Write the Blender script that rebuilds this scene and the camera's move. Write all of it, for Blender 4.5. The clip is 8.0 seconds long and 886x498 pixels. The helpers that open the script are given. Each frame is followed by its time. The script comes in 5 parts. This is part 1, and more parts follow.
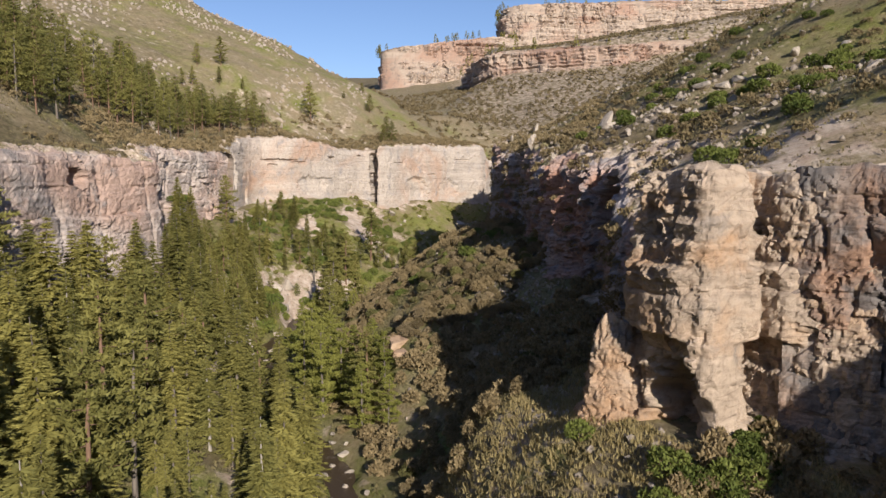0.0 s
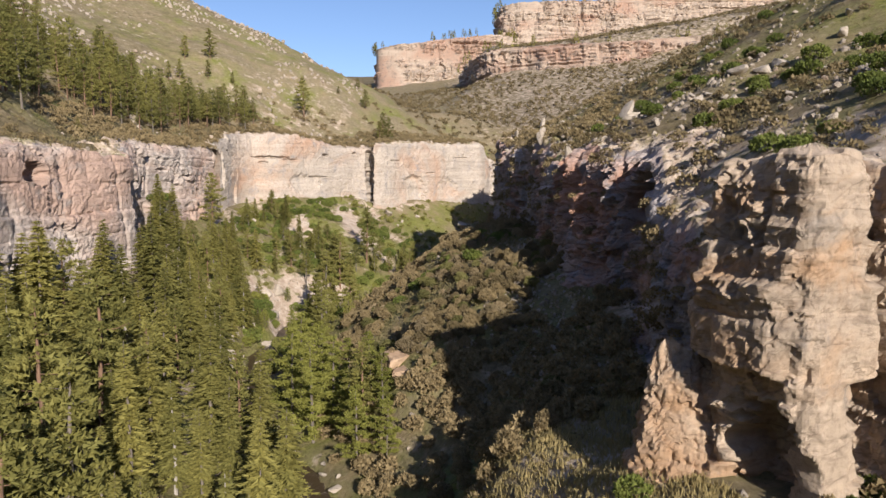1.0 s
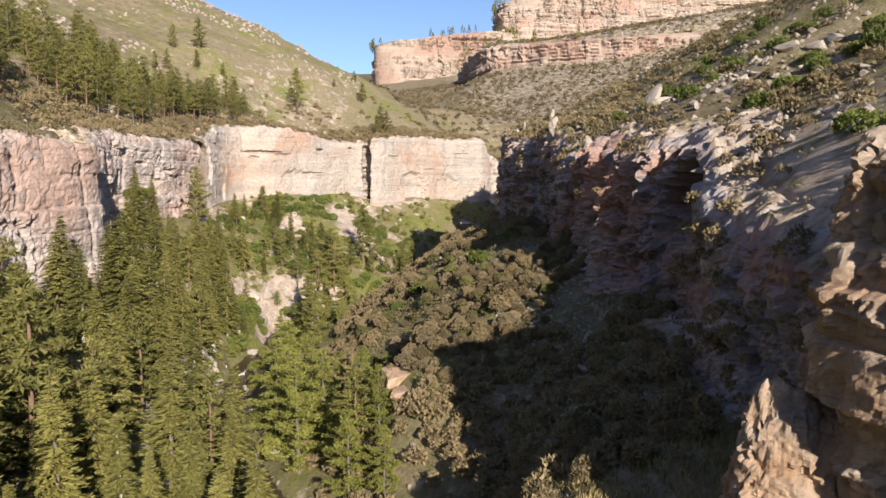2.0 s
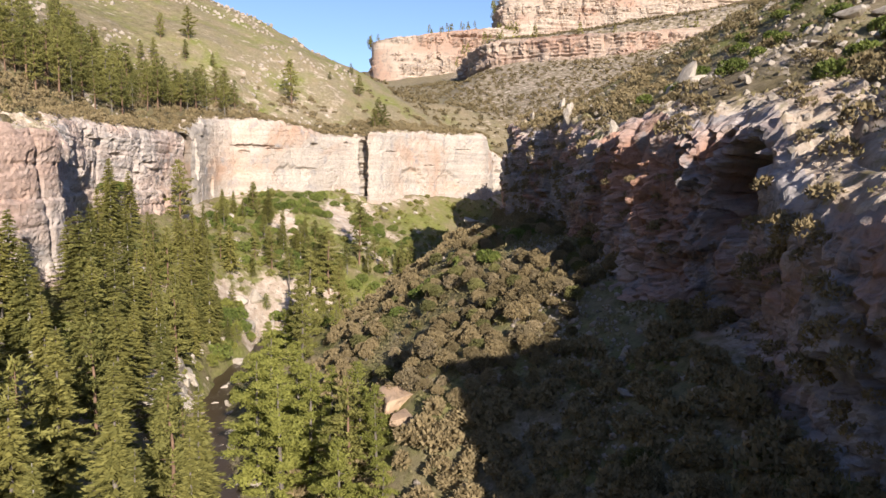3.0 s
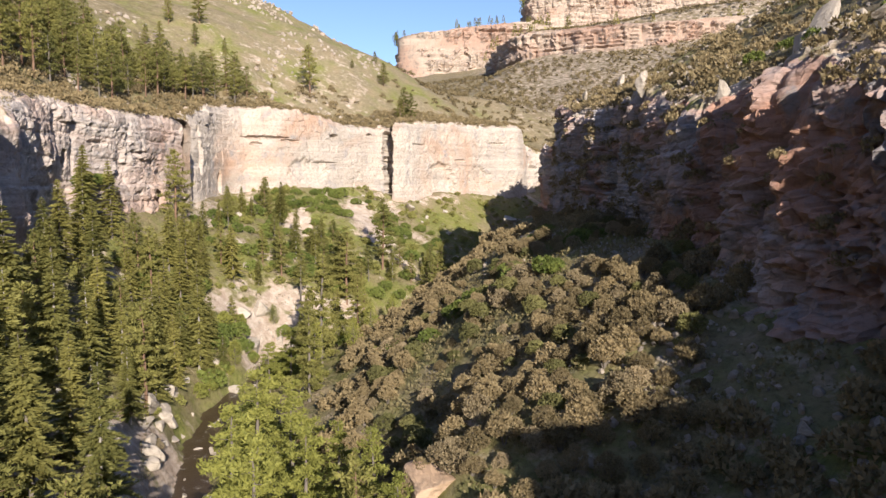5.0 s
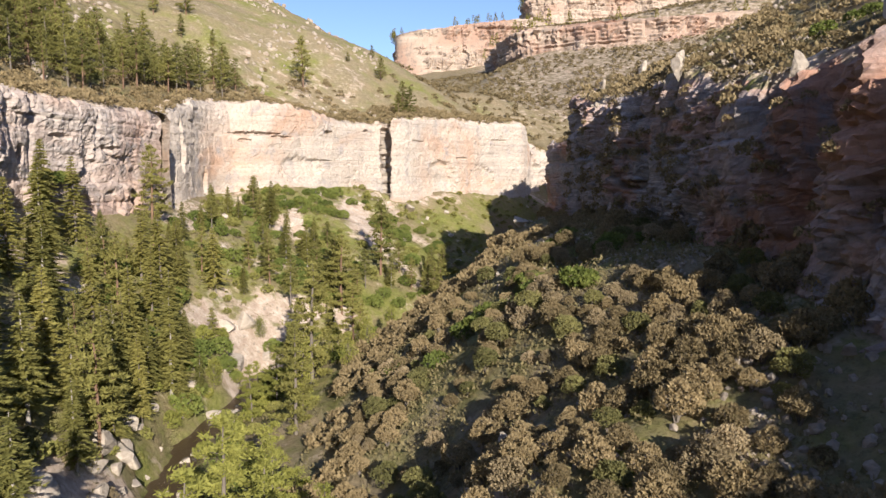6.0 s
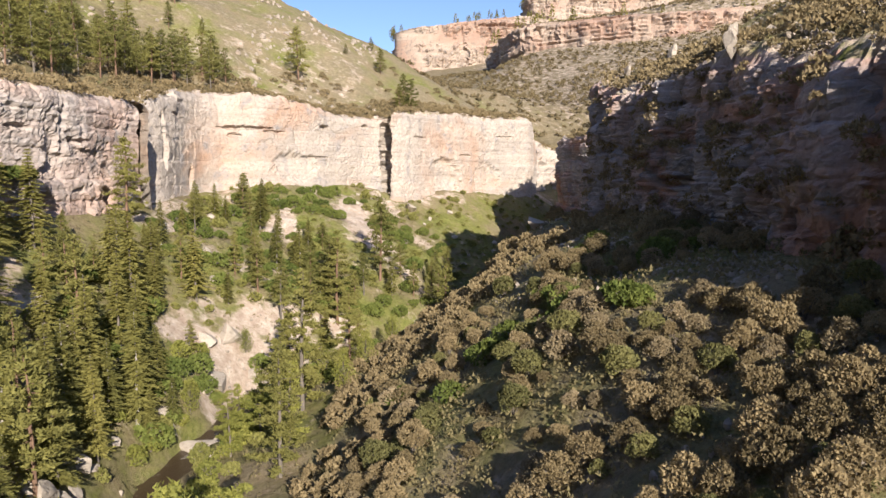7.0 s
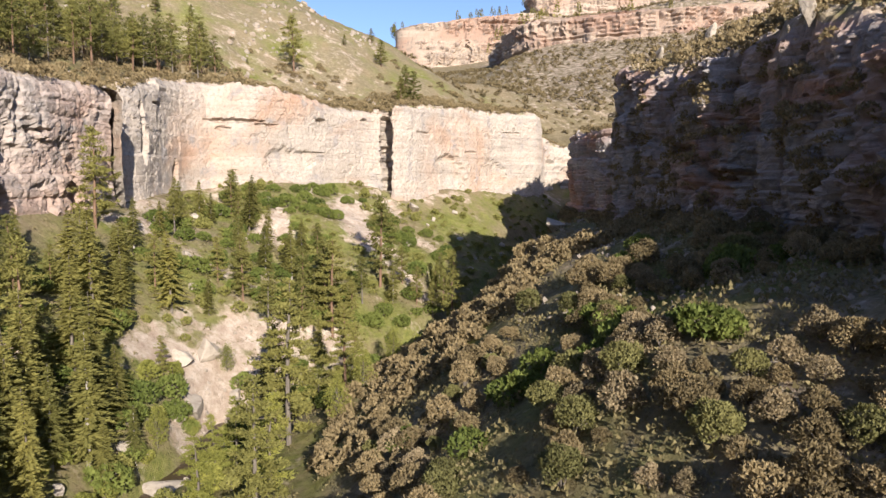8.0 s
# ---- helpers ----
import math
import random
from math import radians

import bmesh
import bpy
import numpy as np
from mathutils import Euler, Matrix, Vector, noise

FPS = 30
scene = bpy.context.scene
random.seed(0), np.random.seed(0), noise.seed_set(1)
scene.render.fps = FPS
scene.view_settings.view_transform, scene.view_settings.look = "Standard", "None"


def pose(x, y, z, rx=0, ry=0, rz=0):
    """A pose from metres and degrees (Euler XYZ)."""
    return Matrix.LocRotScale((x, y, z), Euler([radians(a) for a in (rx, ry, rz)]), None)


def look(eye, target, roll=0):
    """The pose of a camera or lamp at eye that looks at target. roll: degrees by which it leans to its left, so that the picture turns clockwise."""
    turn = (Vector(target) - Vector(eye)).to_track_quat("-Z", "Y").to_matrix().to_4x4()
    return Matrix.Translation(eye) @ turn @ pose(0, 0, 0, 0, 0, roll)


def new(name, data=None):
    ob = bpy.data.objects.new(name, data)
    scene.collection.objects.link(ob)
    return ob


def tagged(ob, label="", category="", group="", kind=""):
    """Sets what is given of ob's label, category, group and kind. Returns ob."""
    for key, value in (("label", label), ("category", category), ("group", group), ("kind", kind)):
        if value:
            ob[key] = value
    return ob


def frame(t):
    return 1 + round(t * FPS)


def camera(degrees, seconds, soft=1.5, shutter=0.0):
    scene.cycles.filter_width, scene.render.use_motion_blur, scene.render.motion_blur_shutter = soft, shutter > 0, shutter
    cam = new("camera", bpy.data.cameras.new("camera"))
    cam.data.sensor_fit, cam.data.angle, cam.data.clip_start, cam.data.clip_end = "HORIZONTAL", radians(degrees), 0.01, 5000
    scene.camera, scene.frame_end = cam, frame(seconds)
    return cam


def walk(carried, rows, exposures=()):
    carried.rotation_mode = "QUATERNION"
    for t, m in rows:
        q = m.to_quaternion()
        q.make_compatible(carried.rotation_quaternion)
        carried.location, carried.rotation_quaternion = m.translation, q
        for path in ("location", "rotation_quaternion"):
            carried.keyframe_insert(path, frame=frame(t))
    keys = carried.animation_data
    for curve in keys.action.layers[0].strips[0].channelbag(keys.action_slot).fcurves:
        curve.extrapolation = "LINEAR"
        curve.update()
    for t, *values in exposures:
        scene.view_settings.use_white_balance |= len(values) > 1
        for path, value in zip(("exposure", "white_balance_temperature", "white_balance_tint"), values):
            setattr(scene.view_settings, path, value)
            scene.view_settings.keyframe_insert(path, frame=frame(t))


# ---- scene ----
cam = camera(64.2, 8.0)
METRES, EYE, TILT, LEAN, TURN = 100.0, 40.0, -6.0, 0.0, 0.0
ROWS = [
    (0.0, 0.0, 0.0, 0.0, 0.0, 0.0, 0.0),
    (0.5, -0.0066, 0.0614, 0.0036, -0.17, 0.01, -0.03),
    (1.0, -0.0128, 0.1228, 0.0056, -0.34, 0.02, -0.01),
    (1.5, -0.0179, 0.1861, 0.0076, -0.44, -0.01, -0.1),
    (3.0, -0.0316, 0.3735, 0.0072, -0.73, -0.05, -0.15),
    (3.5, -0.0362, 0.4317, 0.0073, -0.3, -0.02, -0.11),
    (4.0, -0.0404, 0.4897, 0.0085, 0.73, -0.01, -0.11),
    (4.5, -0.0444, 0.5494, 0.0101, 1.41, -0.01, -0.21),
    (6.0, -0.0641, 0.7398, 0.0214, 1.19, -0.0, 0.02),
    (6.5, -0.0719, 0.8035, 0.0251, 1.14, 0.01, 0.03),
    (7.0, -0.0794, 0.8659, 0.0285, 1.11, -0.0, -0.03),
    (7.5, -0.0863, 0.929, 0.0319, 1.13, 0.01, -0.12),
    (8.0, -0.0933, 0.9945, 0.0353, 1.12, 0.0, -0.18),
]
EXPOSURES = [(0.0, 0.42), (1.5, 0.66), (3.5, 0.92), (8.0, 0.9)]
walk(cam, [(t, pose(0, 0, EYE, TILT, LEAN, TURN) @ pose(METRES * x, METRES * y, METRES * z, 90 + pitch, roll, yaw)) for t, x, y, z, yaw, pitch, roll in ROWS], EXPOSURES)

# ---- world and sun ----
SUN_AZ, SUN_EL = 160.6, 22.0       # degrees; azimuth clockwise from +y, where the sun stands
world = bpy.data.worlds.new("sky")
scene.world = world
world.use_nodes = True
wn = world.node_tree.nodes
sky = wn.new("ShaderNodeTexSky")
sky.sky_type, sky.sun_disc = "NISHITA", False
sky.sun_elevation, sky.sun_rotation = radians(SUN_EL), radians(SUN_AZ)
sky.altitude, sky.air_density, sky.dust_density, sky.ozone_density = 1500, 1.0, 1.6, 1.0
wn["Background"].inputs["Strength"].default_value = 0.077
tint = wn.new("ShaderNodeMix")
tint.data_type, tint.blend_type = "RGBA", "MULTIPLY"
tint.inputs["Factor"].default_value = 1.0
tint.inputs["B"].default_value = (0.92, 1.0, 1.24, 1)
world.node_tree.links.new(sky.outputs["Color"], tint.inputs["A"])
world.node_tree.links.new(tint.outputs["Result"], wn["Background"].inputs["Color"])
sun = new("sun", bpy.data.lights.new("sun", "SUN"))
sun.data.energy, sun.data.angle, sun.data.color = 5.0, radians(0.55), (1.0, 0.90, 0.785)
sun_way = Vector((math.sin(radians(SUN_AZ)) * math.cos(radians(SUN_EL)), math.cos(radians(SUN_AZ)) * math.cos(radians(SUN_EL)), math.sin(radians(SUN_EL))))
sun.matrix_world = look(sun_way * 300, (0, 0, 0))

# ---- numeric noise ----
MASK = np.int64(0xFFFFFFFF)


def lattice(ix, iy, iz, seed):
    n = (ix * 374761393 + iy * 668265263 + iz * 1274126177 + seed * 97471103) & MASK
    n = ((n ^ (n >> 13)) * 1274126177) & MASK
    n = ((n ^ (n >> 15)) * 668265263) & MASK
    return (n ^ (n >> 16)) / 4294967296.0


def vnoise(x, y, z, seed=0):
    """Value noise, -1 to 1, on arrays."""
    x, y, z = np.broadcast_arrays(np.asarray(x, float), np.asarray(y, float), np.asarray(z, float))
    ix, iy, iz = np.floor(x).astype(np.int64), np.floor(y).astype(np.int64), np.floor(z).astype(np.int64)
    fx, fy, fz = x - ix, y - iy, z - iz
    fx, fy, fz = fx * fx * (3 - 2 * fx), fy * fy * (3 - 2 * fy), fz * fz * (3 - 2 * fz)
    total = 0
    for a in (0, 1):
        for b in (0, 1):
            for c in (0, 1):
                w = (fx if a else 1 - fx) * (fy if b else 1 - fy) * (fz if c else 1 - fz)
                total = total + w * lattice(ix + a, iy + b, iz + c, seed)
    return total * 2 - 1


def fbm(x, y, z, seed=0, octaves=4):
    total, amp = 0, 0.5
    for k in range(octaves):
        total = total + amp * vnoise(x * 2 ** k, y * 2 ** k, z * 2 ** k, seed + k * 17)
        amp *= 0.5
    return total


def ridged(x, y, z, seed=0, octaves=3):
    total, amp = 0, 0.5
    for k in range(octaves):
        total = total + amp * (1 - 2 * np.abs(vnoise(x * 2 ** k, y * 2 ** k, z * 2 ** k, seed + k * 17)))
        amp *= 0.5
    return total


def facets(x, y, z, seed):
    """Angular broken rock: each cell is a flat face with its own setback and tilt, about -0.5 to 0.5."""
    ix, iy, iz = np.floor(x).astype(np.int64), np.floor(y).astype(np.int64), np.floor(z).astype(np.int64)
    best, value = np.full(x.shape, 9.0), np.zeros(x.shape)
    for a in (-1, 0, 1):
        for b in (-1, 0, 1):
            for c in (-1, 0, 1):
                n = (lattice(ix + a, iy + b, iz + c, seed) * 1073741824).astype(np.int64)
                dx = x - (ix + a + (n & 1023) / 1023.0)
                dy = y - (iy + b + ((n >> 10) & 1023) / 1023.0)
                dz = z - (iz + c + ((n >> 20) & 1023) / 1023.0)
                m = (lattice(ix + a, iy + b, iz + c, seed + 1) * 1073741824).astype(np.int64)
                d2 = dx * dx + dy * dy + dz * dz
                tilt = ((m & 255) / 127.5 - 1) * dx + (((m >> 8) & 255) / 127.5 - 1) * dy + (((m >> 16) & 255) / 127.5 - 1) * dz
                closer = d2 < best
                best = np.where(closer, d2, best)
                value = np.where(closer, (((m >> 22) & 255) / 255.0 - 0.5) * 0.45 + 0.95 * tilt, value)
    return value


def smooth(a, b, v):
    s = np.clip((v - a) / (b - a), 0, 1)
    return s * s * (3 - 2 * s)


# ---- the plan: rims, feet and creek ----
# each row: x, y, height of the foot, height of the rim
WEST = np.array([(-75, -80, 22, 42), (-70, 0, 22, 42), (-66, 50, 22, 42), (-60, 85, 23, 42.5), (-59, 105, 23, 43),
                 (-58, 118, 23, 43), (-55, 126, 22.5, 42), (-53.6, 132, 22.5, 42), (-55, 135.5, 23.5, 43), (-60, 138.5, 25, 43.5), (-60, 143, 25, 42),
                 (-58.5, 147, 25.5, 40), (-62.5, 153, 26.5, 43), (-66.5, 161, 27, 45.5), (-68, 175, 28, 46), (-66, 190, 28, 46), (-65, 203, 28, 46), (-63, 211, 28, 46)], float)
NORTH = np.array([(-63, 211, 28, 46), (-69, 220, 28, 46), (-68, 230, 29, 49), (-70, 248, 29.5, 52), (-66, 260, 30, 53), (-57, 263, 31.5, 53),
                  (-48, 273, 31, 52), (-40, 285, 31, 50), (-30, 295, 29, 49.5), (-26.5, 292, 26.5, 50.5), (-11, 315, 28.5, 52.5),
                  (8, 340, 27, 53), (15, 346.5, 26, 53.5), (18.5, 348.5, 26, 53.5), (20.5, 352, 26, 53.5), (21.3, 360, 26, 53), (22.0, 370, 26, 52), (25.0, 384, 27, 48), (34, 392, 28, 44), (80, 404, 30, 44),
                  (160, 418, 34, 46), (300, 430, 40, 52)], float)
# first eight rows: out of view, laid out for the shadow they cast
EAST = np.array([(30, -90, 18, 41), (23, -45, 18, 38.5), (22, -25, 18, 37.5), (23.5, -12, 18, 37.5), (29, -8, 18, 37.5), (34, -5, 18, 38), (37.2, 4, 18, 39), (38.5, 26, 19, 40.5), (34, 41, 20, 40), (29.5, 46.5, 20.5, 40), (25, 50.8, 20.5, 40), (23.2, 54, 20.5, 40),
                 (22, 50.6, 20.5, 40.3), (21.2, 49.9, 20.5, 40.3), (18.9, 48.9, 20.5, 40.3), (18.1, 49.2, 20.5, 40.3), (16.9, 52.0, 20.5, 40.2), (15.7, 55.3, 20.5, 40.0),
                 (17.4, 58.4, 20.8, 37.0), (19.0, 64, 21.5, 33.4), (18.8, 78, 22.5, 34.2), (20.5, 87, 23.5, 35.6), (23.0, 96, 24.5, 40.8), (23, 102, 24.5, 41.3), (20.5, 106, 25, 41), (19, 118, 26.5, 42.5),
                 (20.5, 128, 27.5, 42), (18, 139, 28, 41.5), (19.5, 150, 28, 43), (18, 160, 28, 45), (17, 173, 28, 44.5), (15.5, 187, 27, 45),
                 (15.2, 197, 26, 46), (14.3, 206, 25, 48), (19, 213, 24.5, 49), (27, 224, 24.5, 46.5), (29, 245, 24, 43.5), (22, 265, 24, 43), (20.5, 282, 24, 43),
                 (26, 310, 24, 44), (36, 332, 24, 46), (60, 352, 26, 54), (120, 372, 30, 58), (300, 390, 38, 64)], float)
CREEK = np.array([(-14, -80, 0.5, 0), (-12, 0, 0.8, 0), (-9, 50, 1.0, 0), (-10, 75, 1.2, 0), (-15.5, 91, 1.3, 0), (-22, 103, 1.4, 0), (-30, 121, 1.5, 0),
                  (-36, 140, 1.6, 0), (-39, 155, 1.6, 0), (-38, 171, 1.7, 0), (-37, 186, 1.8, 0), (-28, 200, 2.2, 0), (-14, 225, 4, 0),
                  (0, 262, 6, 0), (14, 310, 9, 0), (30, 347, 12, 0), (60, 380, 15, 0), (140, 402, 20, 0), (300, 416, 26, 0)], float)


def resample(rows, step):
    """Points every step metres along a smooth curve through the rows."""
    p = np.vstack([2 * rows[0] - rows[1], rows, 2 * rows[-1] - rows[-2]])
    fine = []
    for i in range(1, len(p) - 2):
        a, b, c, d = p[i - 1], p[i], p[i + 1], p[i + 2]
        ka, kb, kc = (max(np.hypot(*(q[:2] - r[:2])), 1e-6) ** 0.5 for q, r in ((b, a), (c, b), (d, c)))
        m1 = (c - b) + kb * ((b - a) / ka - (c - a) / (ka + kb))
        m2 = (c - b) + kb * ((d - c) / kc - (d - b) / (kb + kc))
        for u in np.linspace(0, 1, 24, endpoint=False):
            fine.append((2 * u ** 3 - 3 * u * u + 1) * b + (u ** 3 - 2 * u * u + u) * m1 + (3 * u * u - 2 * u ** 3) * c + (u ** 3 - u * u) * m2)
    fine = np.array(fine + [p[-2]])
    run = np.concatenate([[0], np.cumsum(np.hypot(*np.diff(fine[:, :2], axis=0).T))])
    at = np.linspace(0, run[-1], max(2, int(run[-1] / step) + 1))
    return np.stack([np.interp(at, run, fine[:, k]) for k in range(fine.shape[1])], 1)


LEFT_LINE = resample(np.vstack([WEST, NORTH[1:]]), 1.5)
RIGHT_LINE = resample(EAST, 1.5)
CREEK_LINE = resample(CREEK, 2.0)
POLYGON = np.vstack([LEFT_LINE[::2, :2], RIGHT_LINE[::-2, :2]])


def nearest(line, x, y):
    """Distance from each point to the line, and the row of the line nearest to it."""
    dist, index = np.empty(len(x)), np.empty(len(x), int)
    for i in range(0, len(x), 8000):
        d2 = (x[i:i + 8000, None] - line[None, :, 0]) ** 2 + (y[i:i + 8000, None] - line[None, :, 1]) ** 2
        index[i:i + 8000] = d2.argmin(1)
        dist[i:i + 8000] = np.sqrt(d2.min(1))
    return dist, index


def in_canyon(x, y):
    inside = np.zeros(len(x), bool)
    for (x1, y1), (x2, y2) in zip(POLYGON, np.roll(POLYGON, -1, 0)):
        if y1 != y2:
            inside ^= ((y1 > y) != (y2 > y)) & (x < (x2 - x1) * (y - y1) / (y2 - y1) + x1)
    return inside


SETBACK = 3.4
mesa_low_x, mesa_low_y = (24, 45, 70, 100, 143, 190, 260, 360), (760, 655, 640, 620, 600, 600, 590, 600)      # foot of the nearer mesa step
HOLLOWS = [(-60, 113, 4, 4.5), (-67.5, 174, 3, 4.5), (-61, 140, 4, 5.5), (26.5, 98, 8, 7.5), (18.8, 52.8, 2.8, 4.0), (-29, 296, 5, 6.5), (22, 54.5, 6, -2.3)]      # where caves go deeper into the walls, and where rock is thin


def averaged(line, x, y, column):
    """A column of the line, averaged round the nearest stretch so that it changes without steps."""
    out = np.empty(len(x))
    for i in range(0, len(x), 8000):
        d2 = (x[i:i + 8000, None] - line[None, ::2, 0]) ** 2 + (y[i:i + 8000, None] - line[None, ::2, 1]) ** 2
        w = (d2.min(1)[:, None] + 30) / (d2 + 30)
        w = w * w
        w = w * w
        out[i:i + 8000] = (w * line[None, ::2, column]).sum(1) / w.sum(1)
    return out


def setback_at(x, y):
    b = SETBACK + 0 * x
    for hx, hy, r, more in HOLLOWS:
        b = b + more * np.exp(-((x - hx) ** 2 + (y - hy) ** 2) / (r * r))
    return b


def heights(x, y, tops=False):
    """Height of the ground sheet, and signed distance from the rims (minus inside the canyon).
    tops: the height of the country above the cliffs, carried on up to the rims."""
    x, y = np.asarray(x, float).ravel(), np.asarray(y, float).ravel()
    dl, il = nearest(LEFT_LINE, x, y)
    dr, ir = nearest(RIGHT_LINE, x, y)
    dc, ic = nearest(CREEK_LINE, x, y)
    left = dl < dr
    d = np.where(left, dl, dr)
    foot = np.where(left, LEFT_LINE[il, 2], RIGHT_LINE[ir, 2])
    rim = np.where(left, LEFT_LINE[il, 3], RIGHT_LINE[ir, 3])
    inside = in_canyon(x, y)
    far = ~inside & (d > 2)
    if far.any():
        rim = rim.copy()
        soft = np.where(left[far], averaged(LEFT_LINE, x[far], y[far], 3), averaged(RIGHT_LINE, x[far], y[far], 3))
        k = smooth(2, 9, d[far])
        rim[far] = rim[far] * (1 - k) + soft * k
    # the floor: stream bed, banks, then slopes up to the feet of the cliffs
    run = np.maximum(dc - 2.2, 0)
    u = run / (run + np.where(inside, d, 0) + 0.01)
    right_bank = smooth(-3, 3, x - np.interp(y, CREEK[:, 1], CREEK[:, 0]))
    rise = right_bank * u * u * (3 - 2 * u) + (1 - right_bank) * u ** 0.78
    floor = CREEK_LINE[ic, 2] - 0.5 + 1.6 * smooth(1.4, 3.2, dc + 0.9 * vnoise(x / 4, y / 4, 0, 61)) + (foot - CREEK_LINE[ic, 2] - 1.0) * rise
    bank = smooth(4, 14, dc) * smooth(0, 6, d)
    floor = floor + bank * (1.6 * fbm(x / 14, y / 14, 0, 3) + 0.5 * fbm(x / 3, y / 3, 0, 5))
    floor = floor + bank * right_bank * (6.0 * np.exp(-((x + 5) / 8) ** 2 - ((y - 104) / 13) ** 2) + 3.5 * np.exp(-((x - 4) / 9) ** 2 - ((y - 203) / 14) ** 2) + 6.2 * np.exp(-((x - 4) / 6.5) ** 2 - ((y - 67) / 9) ** 2))
    # above the rims
    slope_w = 0.3 * np.minimum(d, 10) + 0.78 * np.maximum(d - 10, 0) - 0.2 * np.maximum(d - 110, 0)
    slope_n = 0.3 * np.minimum(d, 20) + np.interp(x, [-80, -30], [0.72, 0.69]) * np.maximum(d - 20, 0) - np.interp(x, [-150, -60], [0.14, 0.28]) * np.maximum(d - 62, 0)
    grade = np.interp(y, [60, 100, 125, 195, 222, 300], [0.45, 0.5, 0.62, 0.52, 0.2, 0.12])
    slope_e = grade * d - 0.2 * np.maximum(d - 90, 0)
    slope_e = slope_e + 0.45 * smooth(0, 12, d) * np.maximum(40.3 - rim, 0) * smooth(56, 62, y) * smooth(104, 96, y)
    slope_e = slope_e - 0.4 * np.minimum(d, 5) * np.exp(-((y - 53) / 8) ** 2)
    wn_mix = smooth(215, 265, y)
    top = rim + np.where(left, slope_w * (1 - wn_mix) + slope_n * wn_mix, slope_e)
    top = np.minimum(top, 190)
    top = top + smooth(2, 25, d) * (3.5 * fbm(x / 32, y / 32, 0, 11) + 0.9 * fbm(x / 7, y / 7, 0, 12))
    # the country behind the first ridges
    back_w = 62 + 0.19 * (y - 450) + 0.12 * np.clip(x + 60, -60, 300)
    edge_y = np.interp(x, mesa_low_x, mesa_low_y)
    back_e = 63 + 0.325 * (np.minimum(y, edge_y + 4) - 450) + 0.185 * np.clip(x - 45, 0, 330) + (20 + 0.17 * (y - edge_y)) * smooth(4, 30, y - edge_y)
    spur = smooth(0, 38, x - 26 * smooth(610, 690, y))
    back = np.minimum(back_w * (1 - spur) + back_e * spur, 205 + 0.02 * np.maximum(y - 900, 0)) + 4 * fbm(x / 70, y / 70, 0, 21) + 1.6 * ridged(x / 24, y / 40, 0, 22)
    ridge_y = np.where(left, 395 + 8 * fbm(x / 40, 0, 0, 31), 300)
    behind = smooth(0, 110, y - ridge_y) * np.where(left, 1, 0) + smooth(330, 460, y) * np.where(left, 0, 1)
    top = top * (1 - behind) + back * behind
    if tops:
        return np.where(inside, rim - 1.5 * np.maximum(d - 3, 0), top), np.where(inside, -d, d)
    back_off = setback_at(x, y)
    wall = smooth(back_off, back_off + 1.0, d)
    z = np.where(inside, floor, floor * (1 - wall) + (top - 0.3) * wall)
    return z, np.where(inside, -d, d)


def surface(x, y):
    """The height of what one stands on: the floor below the cliffs, the country above them."""
    x, y = np.asarray(x, float).ravel(), np.asarray(y, float).ravel()
    z, d = heights(x, y)
    edge = (d > 0) & (d < 10)
    if edge.any():
        z = z.copy()
        z[edge] = heights(x[edge], y[edge], True)[0]
    return z, d


def mesh_from(name, verts, faces, smooth_shade=True):
    """A mesh from arrays: verts n x 3, faces m x 3 or m x 4."""
    me = bpy.data.meshes.new(name)
    verts, faces = np.asarray(verts, np.float32), np.asarray(faces, np.int32)
    k = faces.shape[1]
    me.vertices.add(len(verts))
    me.vertices.foreach_set("co", verts.ravel())
    me.loops.add(faces.size)
    me.loops.foreach_set("vertex_index", faces.ravel())
    me.polygons.add(len(faces))
    me.polygons.foreach_set("loop_start", np.arange(0, faces.size, k, dtype=np.int32))
    me.polygons.foreach_set("loop_total", np.full(len(faces), k, np.int32))
    me.polygons.foreach_set("use_smooth", np.full(len(faces), smooth_shade))
    me.update()
    return me


def grid_faces(rows, cols):
    i = np.arange(rows * cols).reshape(rows, cols)
    return np.stack([i[:-1, :-1], i[:-1, 1:], i[1:, 1:], i[1:, :-1]], -1).reshape(-1, 4)


def put(name, me, material=None, parent=None, label="", m=None):
    """Links a mesh as one object; under a parent it is a part."""
    ob = new(name, me)
    if material and not me.materials:
        me.materials.append(material)
    if parent:
        ob.parent = parent
    if m is not None:
        ob.matrix_basis = m
    if label:
        ob["label"] = label
    return ob


# ---- materials ----
def nodes_of(name):
    mat = bpy.data.materials.new(name)
    mat.use_nodes = True
    tree = mat.node_tree
    return mat, tree, tree.nodes, tree.links, tree.nodes["Principled BSDF"]


def noise_node(tree, vector, scale, detail=6, rough=0.6, distortion=0.0):
    n = tree.nodes.new("ShaderNodeTexNoise")
    n.inputs["Scale"].default_value, n.inputs["Detail"].default_value = scale, detail
    n.inputs["Roughness"].default_value, n.inputs["Distortion"].default_value = rough, distortion
    tree.links.new(vector, n.inputs["Vector"])
    return n.outputs["Fac"]


def plain_noise(tree, vector, scale):
    """Noise as a vector, to bend other patterns."""
    n = tree.nodes.new("ShaderNodeTexNoise")
    n.inputs["Scale"].default_value = scale
    tree.links.new(vector, n.inputs["Vector"])
    return n.outputs["Color"]


